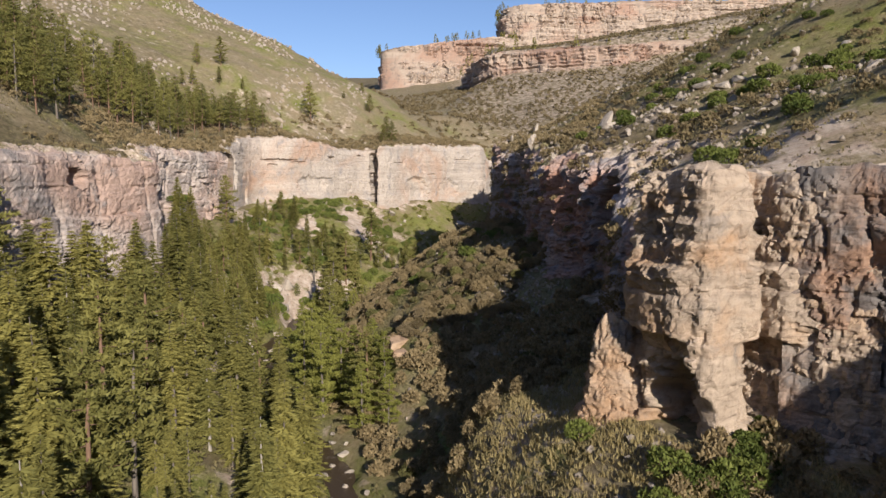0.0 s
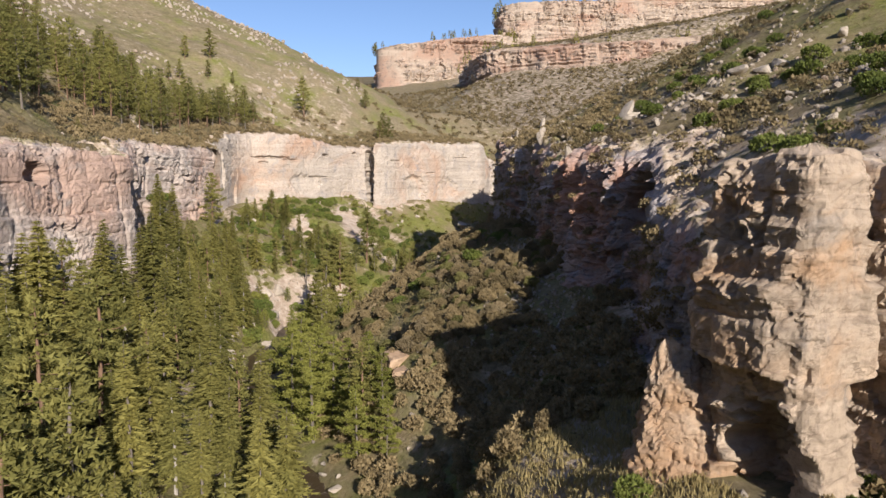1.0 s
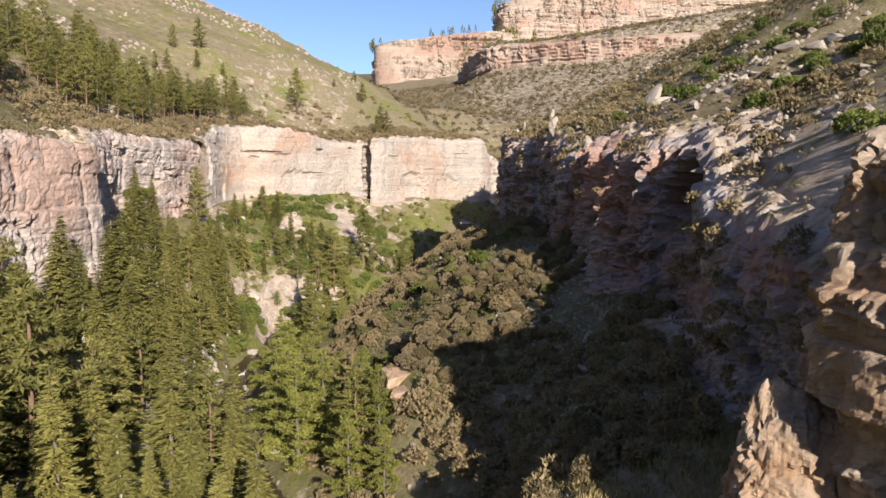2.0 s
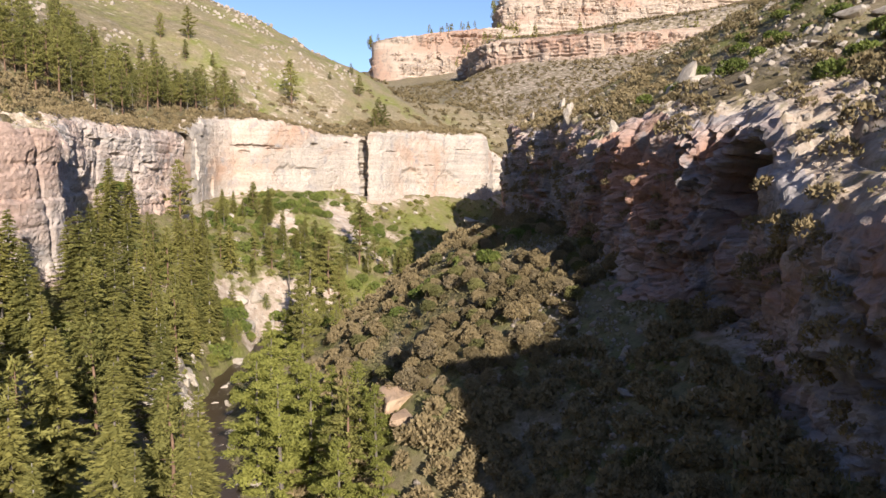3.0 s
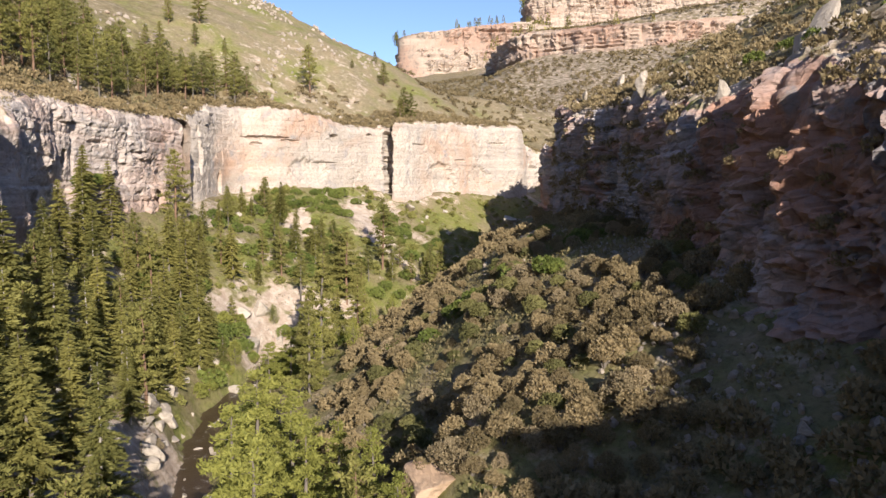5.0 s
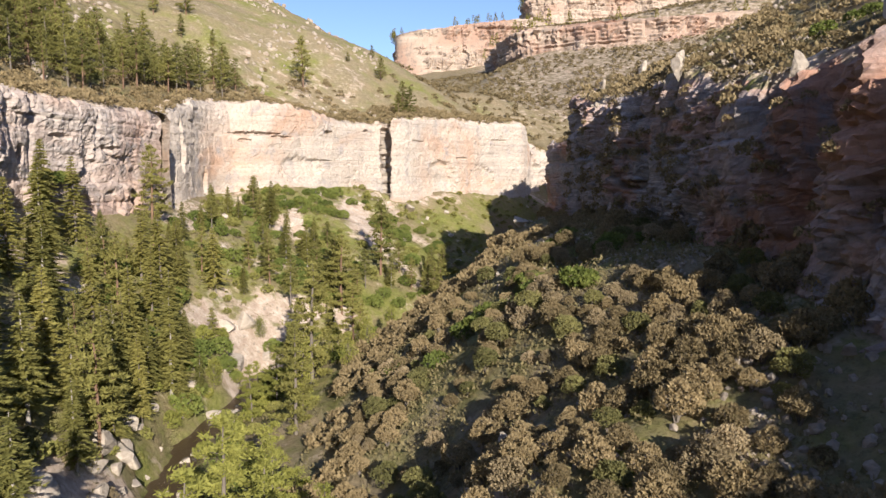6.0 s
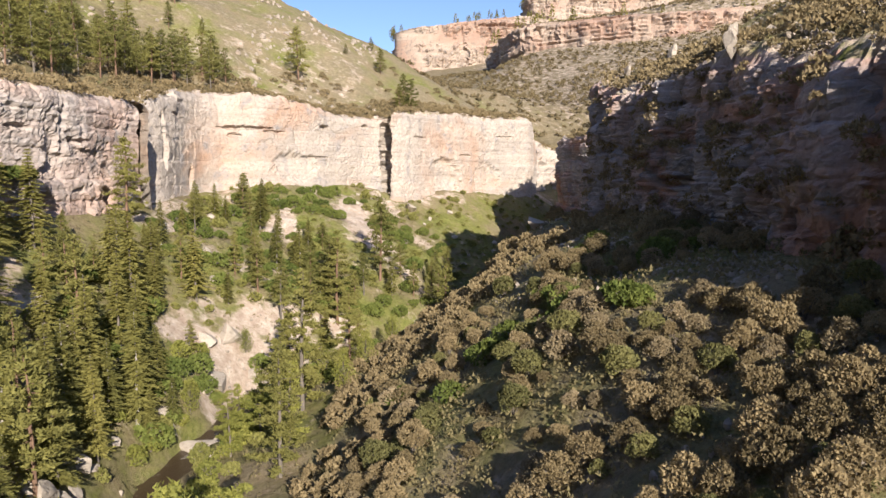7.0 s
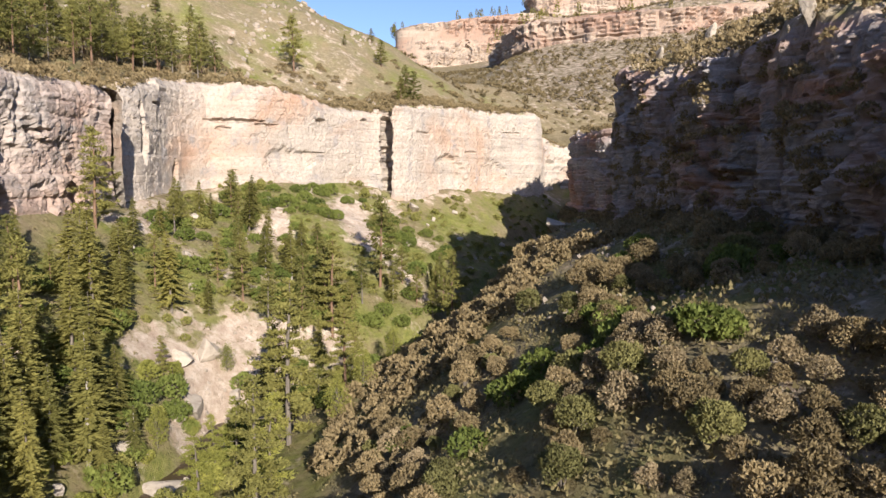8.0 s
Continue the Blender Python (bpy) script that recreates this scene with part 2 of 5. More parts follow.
def ramp(tree, fac, stops):
    r = tree.nodes.new("ShaderNodeValToRGB")
    while len(r.color_ramp.elements) < len(stops):
        r.color_ramp.elements.new(0.5)
    for e, (p, c) in zip(r.color_ramp.elements, stops):
        e.position, e.color = p, (*c, 1) if len(c) == 3 else c
    tree.links.new(fac, r.inputs["Fac"])
    return r.outputs["Color"]


def mix(tree, fac, a, b, mode="MIX"):
    n = tree.nodes.new("ShaderNodeMix")
    n.data_type, n.blend_type = "RGBA", mode
    for socket, v in ((n.inputs["Factor"], fac), (n.inputs["A"], a), (n.inputs["B"], b)):
        if isinstance(v, bpy.types.NodeSocket):
            tree.links.new(v, socket)
        elif isinstance(v, (int, float)):
            socket.default_value = v
        else:
            socket.default_value = (*v, 1)
    return n.outputs["Result"]


def stretched(tree, sx, sy, sz, generated="Object"):
    c = tree.nodes.new("ShaderNodeTexCoord")
    m = tree.nodes.new("ShaderNodeMapping")
    m.inputs["Scale"].default_value = (sx, sy, sz)
    tree.links.new(c.outputs[generated], m.inputs["Vector"])
    return m.outputs["Vector"]


def bump(tree, bsdf, height, strength, distance):
    b = tree.nodes.new("ShaderNodeBump")
    b.inputs["Strength"].default_value, b.inputs["Distance"].default_value = strength, distance
    tree.links.new(height, b.inputs["Height"])
    tree.links.new(b.outputs["Normal"], bsdf.inputs["Normal"])


def rock_material(name, pale, warm, grey, warm_at=0.55, stain=0.55, patch=0.085, bed=0.9, streak=0.5, seams=0.5):
    """Weathered sandstone and limestone: pale body, rusty patches, thin beds, grey weathering, dark pits."""
    mat, tree, nodes, links, bsdf = nodes_of(name)
    plain = stretched(tree, 1, 1, 1)
    beds = stretched(tree, bed * 0.05, bed * 0.05, bed)
    streaks = stretched(tree, 0.5, 0.5, 0.07)
    wide = stretched(tree, 0.6, 0.6, 1.1)
    body = ramp(tree, noise_node(tree, beds, 1.0, 8, 0.72, 0.5), [(0.28, [c * 0.66 for c in pale]), (0.48, pale), (0.7, [min(1, c * 1.2) for c in pale])])
    rust = ramp(tree, noise_node(tree, wide, patch, 7, 0.62, 0.8), [(warm_at - 0.06, (0, 0, 0)), (warm_at + 0.10, (1, 1, 1))])
    col = mix(tree, rust, body, mix(tree, noise_node(tree, beds, 2.0, 6), [c * 0.8 for c in warm], [min(1, c * 1.3) for c in warm]))
    old = ramp(tree, noise_node(tree, plain, 0.21, 9, 0.68, 0.3), [(stain, (0, 0, 0)), (stain + 0.12, (0.8, 0.8, 0.8))])
    col = mix(tree, old, col, grey)
    run_down = ramp(tree, noise_node(tree, streaks, 1.0, 8, 0.66, 0.5), [(stain + 0.04, (0, 0, 0)), (stain + 0.2, (streak, streak, streak))])
    col = mix(tree, run_down, col, [c * 0.8 for c in grey])
    seam = nodes.new("ShaderNodeTexVoronoi")
    seam.feature = "DISTANCE_TO_EDGE"
    seam.inputs["Scale"].default_value = 0.5
    links.new(mix(tree, 0.3, stretched(tree, 0.55, 0.55, 1.5), plain_noise(tree, plain, 0.7)), seam.inputs["Vector"])
    line = ramp(tree, seam.outputs["Distance"], [(0.0, (0.3, 0.27, 0.26)), (0.03, (1, 1, 1))])
    col = mix(tree, ramp(tree, noise_node(tree, plain, 0.35, 4), [(0.46, (0, 0, 0)), (0.6, (seams, seams, seams))]), col, mix(tree, 1.0, col, line, "MULTIPLY"))
    grain = noise_node(tree, plain, 1.5, 10, 0.74, 0.2)
    col = mix(tree, 0.8, col, ramp(tree, grain, [(0.30, (0.42, 0.39, 0.38)), (0.46, (0.9, 0.9, 0.9)), (0.55, (1, 1, 1)), (0.72, (1.0, 0.99, 0.96))]), "MULTIPLY")
    links.new(col, bsdf.inputs["Base Color"])
    bsdf.inputs["Roughness"].default_value = 0.92
    bsdf.inputs["Specular IOR Level"].default_value = 0.2
    bump(tree, bsdf, noise_node(tree, plain, 1.3, 11, 0.74, 0.3), 1.0, 0.32)
    return mat


rock_west = rock_material("rock_grey_pink", (0.46, 0.405, 0.37), (0.40, 0.29, 0.24), (0.25, 0.235, 0.23), 0.485, 0.53, patch=0.045, streak=0.5)
rock_north = rock_material("rock_cream_pink", (0.44, 0.385, 0.335), (0.41, 0.275, 0.20), (0.31, 0.29, 0.285), 0.52, 0.54, patch=0.035, bed=0.4, streak=0.3, seams=0.12)
rock_east = rock_material("rock_brown_grey", (0.44, 0.395, 0.385), (0.40, 0.235, 0.175), (0.25, 0.25, 0.265), 0.49, 0.50, patch=0.06)
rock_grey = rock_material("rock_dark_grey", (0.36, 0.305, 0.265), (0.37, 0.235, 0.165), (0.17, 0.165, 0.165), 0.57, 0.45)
rock_tower = rock_material("rock_tan_tower", (0.46, 0.37, 0.29), (0.43, 0.285, 0.18), (0.27, 0.245, 0.225), 0.54, 0.55, patch=0.12)
rock_far = rock_material("rock_mesa", (0.40, 0.325, 0.265), (0.35, 0.235, 0.18), (0.20, 0.17, 0.145), 0.53, 0.52, patch=0.02, bed=0.3, seams=0.0)
orange_mat = rock_material("rock_orange_boulder", (0.46, 0.34, 0.24), (0.43, 0.26, 0.16), (0.28, 0.25, 0.22), 0.5, 0.6)
rubble_mat = rock_material("rock_rubble", (0.36, 0.31, 0.26), (0.32, 0.225, 0.16), (0.24, 0.22, 0.205), 0.62, 0.6)
boulder_mat = rock_material("rock_boulder", (0.44, 0.385, 0.325), (0.42, 0.30, 0.22), (0.30, 0.28, 0.26), 0.6, 0.58)


def ground_material():
    """Dry and green grass, scrub and bare pink soil; bare: how much the soil lies open."""
    mat, tree, nodes, links, bsdf = nodes_of("ground_grass_soil")
    plain = stretched(tree, 1, 1, 1)
    soil = ramp(tree, noise_node(tree, plain, 0.5, 6, 0.65), [(0.3, (0.36, 0.27, 0.21)), (0.5, (0.48, 0.39, 0.315)), (0.7, (0.64, 0.555, 0.48))])
    dry = ramp(tree, noise_node(tree, plain, 0.9, 7, 0.7), [(0.3, (0.155, 0.13, 0.082)), (0.55, (0.25, 0.208, 0.132)), (0.75, (0.35, 0.295, 0.20))])
    green = ramp(tree, noise_node(tree, plain, 1.1, 7, 0.7), [(0.3, (0.12, 0.135, 0.035)), (0.6, (0.21, 0.215, 0.065)), (0.8, (0.30, 0.285, 0.105))])
    lush = nodes.new("ShaderNodeAttribute")
    lush.attribute_name = "lush"
    wet = nodes.new("ShaderNodeMath")
    wet.operation = "ADD"
    links.new(noise_node(tree, plain, 0.06, 6, 0.65), wet.inputs[0])
    links.new(lush.outputs["Fac"], wet.inputs[1])
    patch = ramp(tree, wet.outputs[0], [(0.4, (0, 0, 0)), (0.6, (1, 1, 1))])
    col = mix(tree, patch, dry, green)
    tan = ramp(tree, noise_node(tree, plain, 0.13, 7, 0.72), [(0.47, (0, 0, 0)), (0.64, (0.75, 0.75, 0.75))])
    col = mix(tree, tan, col, ramp(tree, noise_node(tree, plain, 1.4, 6, 0.7), [(0.3, (0.20, 0.145, 0.085)), (0.7, (0.36, 0.29, 0.19))]))
    attr = nodes.new("ShaderNodeAttribute")
    attr.attribute_name = "bare"
    spread = nodes.new("ShaderNodeMath")
    spread.operation = "ADD"
    links.new(noise_node(tree, plain, 0.22, 6, 0.7), spread.inputs[0])
    links.new(attr.outputs["Fac"], spread.inputs[1])
    open_soil = ramp(tree, spread.outputs[0], [(0.6, (0, 0, 0)), (0.74, (1, 1, 1))])
    col = mix(tree, open_soil, col, soil)
    low = nodes.new("ShaderNodeAttribute")
    low.attribute_name = "scrubby"
    thick = nodes.new("ShaderNodeMath")
    thick.operation = "ADD"
    links.new(noise_node(tree, plain, 0.3, 8, 0.75), thick.inputs[0])
    links.new(low.outputs["Fac"], thick.inputs[1])
    brown = ramp(tree, noise_node(tree, plain, 0.8, 6, 0.75), [(0.35, (0.085, 0.07, 0.04)), (0.6, (0.19, 0.155, 0.09)), (0.75, (0.30, 0.25, 0.15))])
    col = mix(tree, ramp(tree, thick.outputs[0], [(0.66, (0, 0, 0)), (0.82, (0.85, 0.85, 0.85))]), col, brown)
    speck = ramp(tree, noise_node(tree, plain, 2.2, 8, 0.8), [(0.32, (0.5, 0.5, 0.48)), (0.5, (1, 1, 1))])
    col = mix(tree, 0.8, col, speck, "MULTIPLY")
    links.new(col, bsdf.inputs["Base Color"])
    bsdf.inputs["Roughness"].default_value = 0.95
    bsdf.inputs["Specular IOR Level"].default_value = 0.1
    bump(tree, bsdf, noise_node(tree, plain, 2.4, 9, 0.75), 0.9, 0.3)
    return mat


def leaf_material(name, dark, light, through_light=0.25):
    """Leaves and needles: tone varies from plant to plant and from spray to spray."""
    mat, tree, nodes, links, bsdf = nodes_of(name)
    info = nodes.new("ShaderNodeObjectInfo")
    geo = nodes.new("ShaderNodeNewGeometry")
    add = nodes.new("ShaderNodeMath")
    add.operation = "MULTIPLY_ADD"
    links.new(geo.outputs["Random Per Island"], add.inputs[0])
    add.inputs[1].default_value = 0.45
    half = nodes.new("ShaderNodeMath")
    half.operation = "MULTIPLY"
    links.new(info.outputs["Random"], half.inputs[0])
    half.inputs[1].default_value = 0.55
    links.new(half.outputs[0], add.inputs[2])
    col = ramp(tree, add.outputs[0], [(0.1, dark), (0.9, light)])
    links.new(col, bsdf.inputs["Base Color"])
    bsdf.inputs["Roughness"].default_value = 0.75
    bsdf.inputs["Specular IOR Level"].default_value = 0.2
    trans = nodes.new("ShaderNodeBsdfTranslucent")
    links.new(col, trans.inputs["Color"])
    both = nodes.new("ShaderNodeMixShader")
    both.inputs[0].default_value = through_light
    links.new(bsdf.outputs[0], both.inputs[1])
    links.new(trans.outputs[0], both.inputs[2])
    links.new(both.outputs[0], nodes["Material Output"].inputs["Surface"])
    return mat


def bark_material(name, dark, light):
    mat, tree, nodes, links, bsdf = nodes_of(name)
    v = stretched(tree, 5, 5, 0.8)
    links.new(ramp(tree, noise_node(tree, v, 1.0, 6, 0.7), [(0.3, dark), (0.7, light)]), bsdf.inputs["Base Color"])
    bsdf.inputs["Roughness"].default_value = 0.95
    bump(tree, bsdf, noise_node(tree, v, 1.6, 5), 0.7, 0.04)
    return mat


def water_material():
    mat, tree, nodes, links, bsdf = nodes_of("creek_water")
    plain = stretched(tree, 1, 1, 1)
    foam = ramp(tree, noise_node(tree, plain, 0.9, 7, 0.75, 0.8), [(0.60, (0.06, 0.04, 0.024)), (0.70, (0.45, 0.42, 0.38))])
    links.new(foam, bsdf.inputs["Base Color"])
    bsdf.inputs["Roughness"].default_value = 0.3
    bsdf.inputs["Specular IOR Level"].default_value = 0.3
    bump(tree, bsdf, noise_node(tree, plain, 2.5, 5), 0.35, 0.1)
    return mat


ground_mat = ground_material()
spruce_leaf = leaf_material("spruce_needles", (0.13, 0.13, 0.04), (0.335, 0.305, 0.092), 0.34)
pine_leaf = leaf_material("pine_needles", (0.12, 0.125, 0.04), (0.31, 0.29, 0.09), 0.42)
broad_leaf = leaf_material("broad_leaves", (0.17, 0.185, 0.045), (0.40, 0.395, 0.105), 0.45)
scrub_leaf = leaf_material("scrub_leaves", (0.14, 0.112, 0.06), (0.365, 0.285, 0.158), 0.3)
scrub_grey = leaf_material("scrub_pale_leaves", (0.165, 0.134, 0.08), (0.40, 0.318, 0.195), 0.25)
scrub_olive = leaf_material("scrub_olive_leaves", (0.105, 0.105, 0.042), (0.26, 0.245, 0.095), 0.3)
talus_leaf = leaf_material("talus_brush_leaves", (0.13, 0.14, 0.04), (0.33, 0.315, 0.10), 0.35)
green_leaf = leaf_material("green_shrub_leaves", (0.085, 0.115, 0.028), (0.205, 0.235, 0.06), 0.35)
bark_grey = bark_material("bark_grey", (0.07, 0.06, 0.05), (0.22, 0.19, 0.16))
bark_red = bark_material("bark_red", (0.10, 0.06, 0.04), (0.24, 0.15, 0.10))
bark_dead = bark_material("bark_dead", (0.20, 0.18, 0.16), (0.42, 0.39, 0.35))
creek_mat = water_material()

# ---- the ground sheet ----
def spaced(low, high, step, reach, growth=1.16):
    """Even steps from low to high, then growing ones out to the reach on both sides."""
    mid = list(np.arange(low, high + step / 2, step))
    a, s = [low], step
    while a[-1] > -reach:
        s *= growth
        a.append(a[-1] - s)
    b, s = [mid[-1]], step
    while b[-1] < reach:
        s = min(s * growth, 60) if b[-1] < 1200 else s * 1.3
        b.append(b[-1] + s)
    return np.array(a[:0:-1] + mid + b[1:])


gx, gy = spaced(-84, 62, 0.95, 3200), spaced(20, 290, 1.0, 3600, 1.055)
gy = gy[gy > -400]
GX, GY = np.meshgrid(gx, gy)
GZ, GD = heights(GX, GY)
ground_me = mesh_from("ground", np.stack([GX.ravel(), GY.ravel(), GZ], 1), grid_faces(len(gy), len(gx)))


def bare_soil(x, y, d):
    """Where the soil lies open: cut banks by the creek, gullies in the talus, foot of the cliffs, the top of the spur."""
    def spot(cx, cy, rx, ry, turn=0.0):
        c, s = math.cos(radians(turn)), math.sin(radians(turn))
        dx, dy = x - cx, y - cy
        return np.exp(-(((dx * c + dy * s) / rx) ** 2 + ((-dx * s + dy * c) / ry) ** 2))
    b = (0.42 * spot(-43, 187, 6, 11) + 0.42 * spot(-38, 184, 5, 8) + 0.35 * spot(-47, 181, 4, 4)) * np.clip(0.72 + 0.9 * vnoise(x / 4, y / 5, 0, 61), 0.1, 1.1) + 0.45 * spot(-27, 208, 4, 4) + 0.7 * spot(-34, 264, 4, 13, 15) + 0.45 * spot(-47, 243, 3, 9) + 0.4 * spot(-35, 203, 3, 5)
    b = b + 0.18 * spot(-40, 130, 4, 14) + 0.4 * spot(27, 118, 9, 10) + 0.08 * spot(9, 100, 9, 22) + 0.10 * spot(12, 160, 6, 30) + 0.2 * spot(-3, 116, 6, 7) + 0.35 * spot(26, 66, 9, 16) + 0.25 * spot(9, 62, 6, 8) + 0.25 * spot(27, 90, 7, 9)
    b = b + 0.3 * smooth(400, 480, y) * smooth(-40, 60, x) + 0.1 * (x < -40) * smooth(8, 30, d)
    b = b + 0.2 * smooth(0.1, 0.5, vnoise(x / 9, y / 15, 0, 58)) * (d < -1) * (x < np.interp(y, CREEK[:, 1], CREEK[:, 0]))
    return b - 0.08 * smooth(20, 80, d)


def scrubby(x, y, d):
    """How thickly low brown scrub covers the ground: the far slopes and the cliff tops."""
    far = smooth(380, 440, y) * 0.14
    band = 0.35 * np.exp(-((d - 6) / 9) ** 2) * (d > 0) * (y > 90)
    return far + band + 0.12 * smooth(15, 40, x) * (d > 0) + 0.12 * (x < -30) * smooth(4, 16, d) * smooth(70, 20, d) + 0.2 * smooth(-70, -115, x) * smooth(20, 50, d)


layer = ground_me.attributes.new("scrubby", "FLOAT", "POINT")
layer.data.foreach_set("value", scrubby(GX.ravel(), GY.ravel(), GD).astype(np.float32))
lush_here = -0.13 * smooth(380, 440, GY.ravel()) + 0.06 * smooth(0, -6, GD) * smooth(6, -2, GX.ravel() - np.interp(GY.ravel(), CREEK[:, 1], CREEK[:, 0])) - 0.04 * smooth(2, 12, GD) * (GX.ravel() < 0) - 0.02 * smooth(0, -4, GD) * smooth(4, 9, GX.ravel() - np.interp(GY.ravel(), CREEK[:, 1], CREEK[:, 0])) - 0.03 * (GX.ravel() > 15) * (GD > 2)
layer = ground_me.attributes.new("lush", "FLOAT", "POINT")
layer.data.foreach_set("value", lush_here.astype(np.float32))
layer = ground_me.attributes.new("bare", "FLOAT", "POINT")
layer.data.foreach_set("value", bare_soil(GX.ravel(), GY.ravel(), GD).astype(np.float32))
ground = tagged(put("ground", ground_me, ground_mat), "canyon slopes of dry and green grass with open pink soil", "ground", kind="structure")


# ---- cliffs ----
LEDGES = {}

def cells(s, width, seed):
    """Uneven cells along a line: a random number for each, the distance to its nearest border in metres, its index, and how far up it a place lies."""
    i = np.floor(s / width).astype(np.int64)
    edge = lambda k: (k + 0.7 * (lattice(k, 0 * k, 0 * k, seed) - 0.5)) * width
    i = np.where(s < edge(i), i - 1, i)
    i = np.where(s >= edge(i + 1), i + 1, i)
    low, high = edge(i), edge(i + 1)
    return lattice(i, 0 * i + 7, 0 * i, seed), np.minimum(s - low, high - s), i, (s - low) / (high - low)


def cliff(name, rows, step, seed, material, label, caves=(), toward=1, cap=5.8, sink=4.0, ragged=1.0, size=1.0, far=False, inset=0.0, lean=0.0,
          swell=1.0, ribs=0.0, blocks=1.0, beds=1.0, crag=1.0, cracks=1.0, rib=7.5, block=2.3, shelves=(), calm=(), thin_beds=1.0):
    """A rock wall along the rows, its top rolled back onto the ground behind.
    swell: broad bulges; ribs: buttresses; blocks: jointed blocks; beds: level ledges; crag: broken faces; cracks: open joints.
    size: how large all of it is. lean: metres by which the foot stands out before the rim, or (ys, values), as for ribs and crag.
    toward: +1 where the open side lies to the right of the line's way. caves: x, y, z, half width, half height, depth."""
    line = resample(rows, step)
    t = np.gradient(line[:, :2], axis=0)
    for _ in range(int(2.6 / step)):
        t[1:-1] = (t[:-2] + 2 * t[1:-1] + t[2:]) / 4
    t /= np.linalg.norm(t, axis=1)[:, None]
    out = np.stack([t[:, 1], -t[:, 0]], 1) * toward
    slant, ribs, crag = (np.interp(line[:, 1], *a)[None] if isinstance(a, tuple) else a for a in (lean, ribs, crag))
    run = np.arange(len(line)) * step
    tall = (line[:, 3] - line[:, 2]).max() + sink
    count = int(tall / step) + 1
    v = np.linspace(0, 1, count)[:, None]
    zb, zt = line[None, :, 2] - sink, line[None, :, 3]
    big = cells(run, rib * size, seed)[0]
    small = cells(run, block * size, seed + 5)[0]
    zt = zt + ragged * ((big[None] - 0.5) * 1.2 + (small[None] - 0.5) * 0.9 + 0.5 * vnoise(run / 1.7, 0, 0, seed + 3)[None])
    z = zb + (zt - zb) * v
    x, y = line[None, :, 0] + 0 * v, line[None, :, 1] + 0 * v
    gx0, gy0, gz0 = x, y, z
    x, y, z = x / size, y / size, z / size
    s = run[None] / size + 1.3 * vnoise(x / 5, y / 5, z / 5, seed + 1) + 0.10 * z
    big, big_gap, big_i, _ = cells(s, rib, seed)
    small, small_gap, small_i, _ = cells(s + 0.5 * vnoise(x / 1.5, y / 1.5, z / 1.5, seed + 2), block, seed + 5)
    zz = z + 0.5 * vnoise(x / 9, y / 9, z / 9, seed + 4) + 0.12 * vnoise(x / 2, y / 2, z / 2, seed + 41)
    bed, bed_gap, bed_i, bed_up = cells(zz, 2.6, 900)
    thin, thin_gap, thin_i, thin_up = cells(zz, 0.8, 901)
    lump = lattice(bed_i, small_i, 0 * bed_i, seed + 6)
    slab = lattice(thin_i, small_i, 0 * bed_i, seed + 7)
    wx, wy, wz = x + 0.45 * vnoise(x, y, z, seed + 21), y + 0.45 * vnoise(x, y, z, seed + 22), z + 0.35 * vnoise(x, y, z, seed + 23)
    fade = smooth(-0.5, 0.4, vnoise(x / 7, y / 7, z / 5, seed + 51))
    broken = 0.35 + 0.65 * smooth(-0.4, 0.5, vnoise(x / 9, y / 9, z / 7, seed + 52))
    o = swell * 2.6 * fbm(x / 15, y / 15, z / 19, seed + 8, 3)
    o += ribs * ((0.5 + 0.5 * smooth(0.3, 0.85, v)) * (1 - np.exp(-(big_gap / 1.7) ** 2) - 0.62) + 0.9 * (big - 0.5))
    o += blocks * broken * (0.9 * (small - 0.5) + 0.9 * (lump - 0.5) + 0.4 * thin_beds * (slab - 0.5))
    o -= cracks * (0.45 * np.exp(-(small_gap / 0.2) ** 2) * broken + 0.9 * np.exp(-(big_gap / 0.35) ** 2) * smooth(-0.2, 0.3, vnoise(x / 8, y / 8, z / 8, seed + 53)))
    o += beds * (1.3 * (bed - 0.5) * (0.4 + 0.6 * fade) + 0.5 * thin_beds * fade * (thin - 0.5) + 0.35 * (bed_up - 0.5) + 0.16 * thin_beds * (thin_up - 0.5) - 0.5 * fade * np.exp(-(bed_gap / 0.17) ** 2) - 0.16 * thin_beds * np.exp(-(thin_gap / 0.1) ** 2))
    o += crag * broken * (1.5 * facets(wx / 3.4, wy / 3.4, wz / 4.2, seed + 9) + 0.9 * facets(wx / 1.5, wy / 1.5, wz / 1.6, seed + 10) + 0.5 * facets(wx / 0.7, wy / 0.7, wz / 0.65, seed + 12) + 0.16 * vnoise(x / 0.3, y / 0.3, z / 0.3, seed + 13))
    for cx, cy, r, much in calm:
        o = o * (1 - much * np.exp(-((gx0 - cx) ** 2 + (gy0 - cy) ** 2) / (r * r)))
    o = np.maximum(o - inset, -(setback_at(line[:, 0], line[:, 1]) - 0.9)[None] / size) * size
    x, y, z = gx0, gy0, gz0
    o += 1.2 * np.clip((line[None, :, 2] + 2 - z) / 6, 0, 1) - 0.5 * np.clip((z - zt + 1.6) / 1.6, 0, 1) ** 2
    o = o * (1 - 0.3 * smooth(-1.5, 0, z - zt))
    o += slant * (0.5 - np.clip((z - line[None, :, 2]) / (zt - line[None, :, 2]), 0, 1))
    for y0, y1, z0, z1, more in shelves:
        zs = z + 0.25 * vnoise(x, y, 0, seed + 31)
        o += more * smooth(y0 - 0.6, y0 + 0.6, y) * smooth(y1 + 0.6, y1 - 0.6, y) * smooth(z0 - 0.25, z0 + 0.25, zs) * smooth(z1 + 0.2, z1 - 0.2, zs)
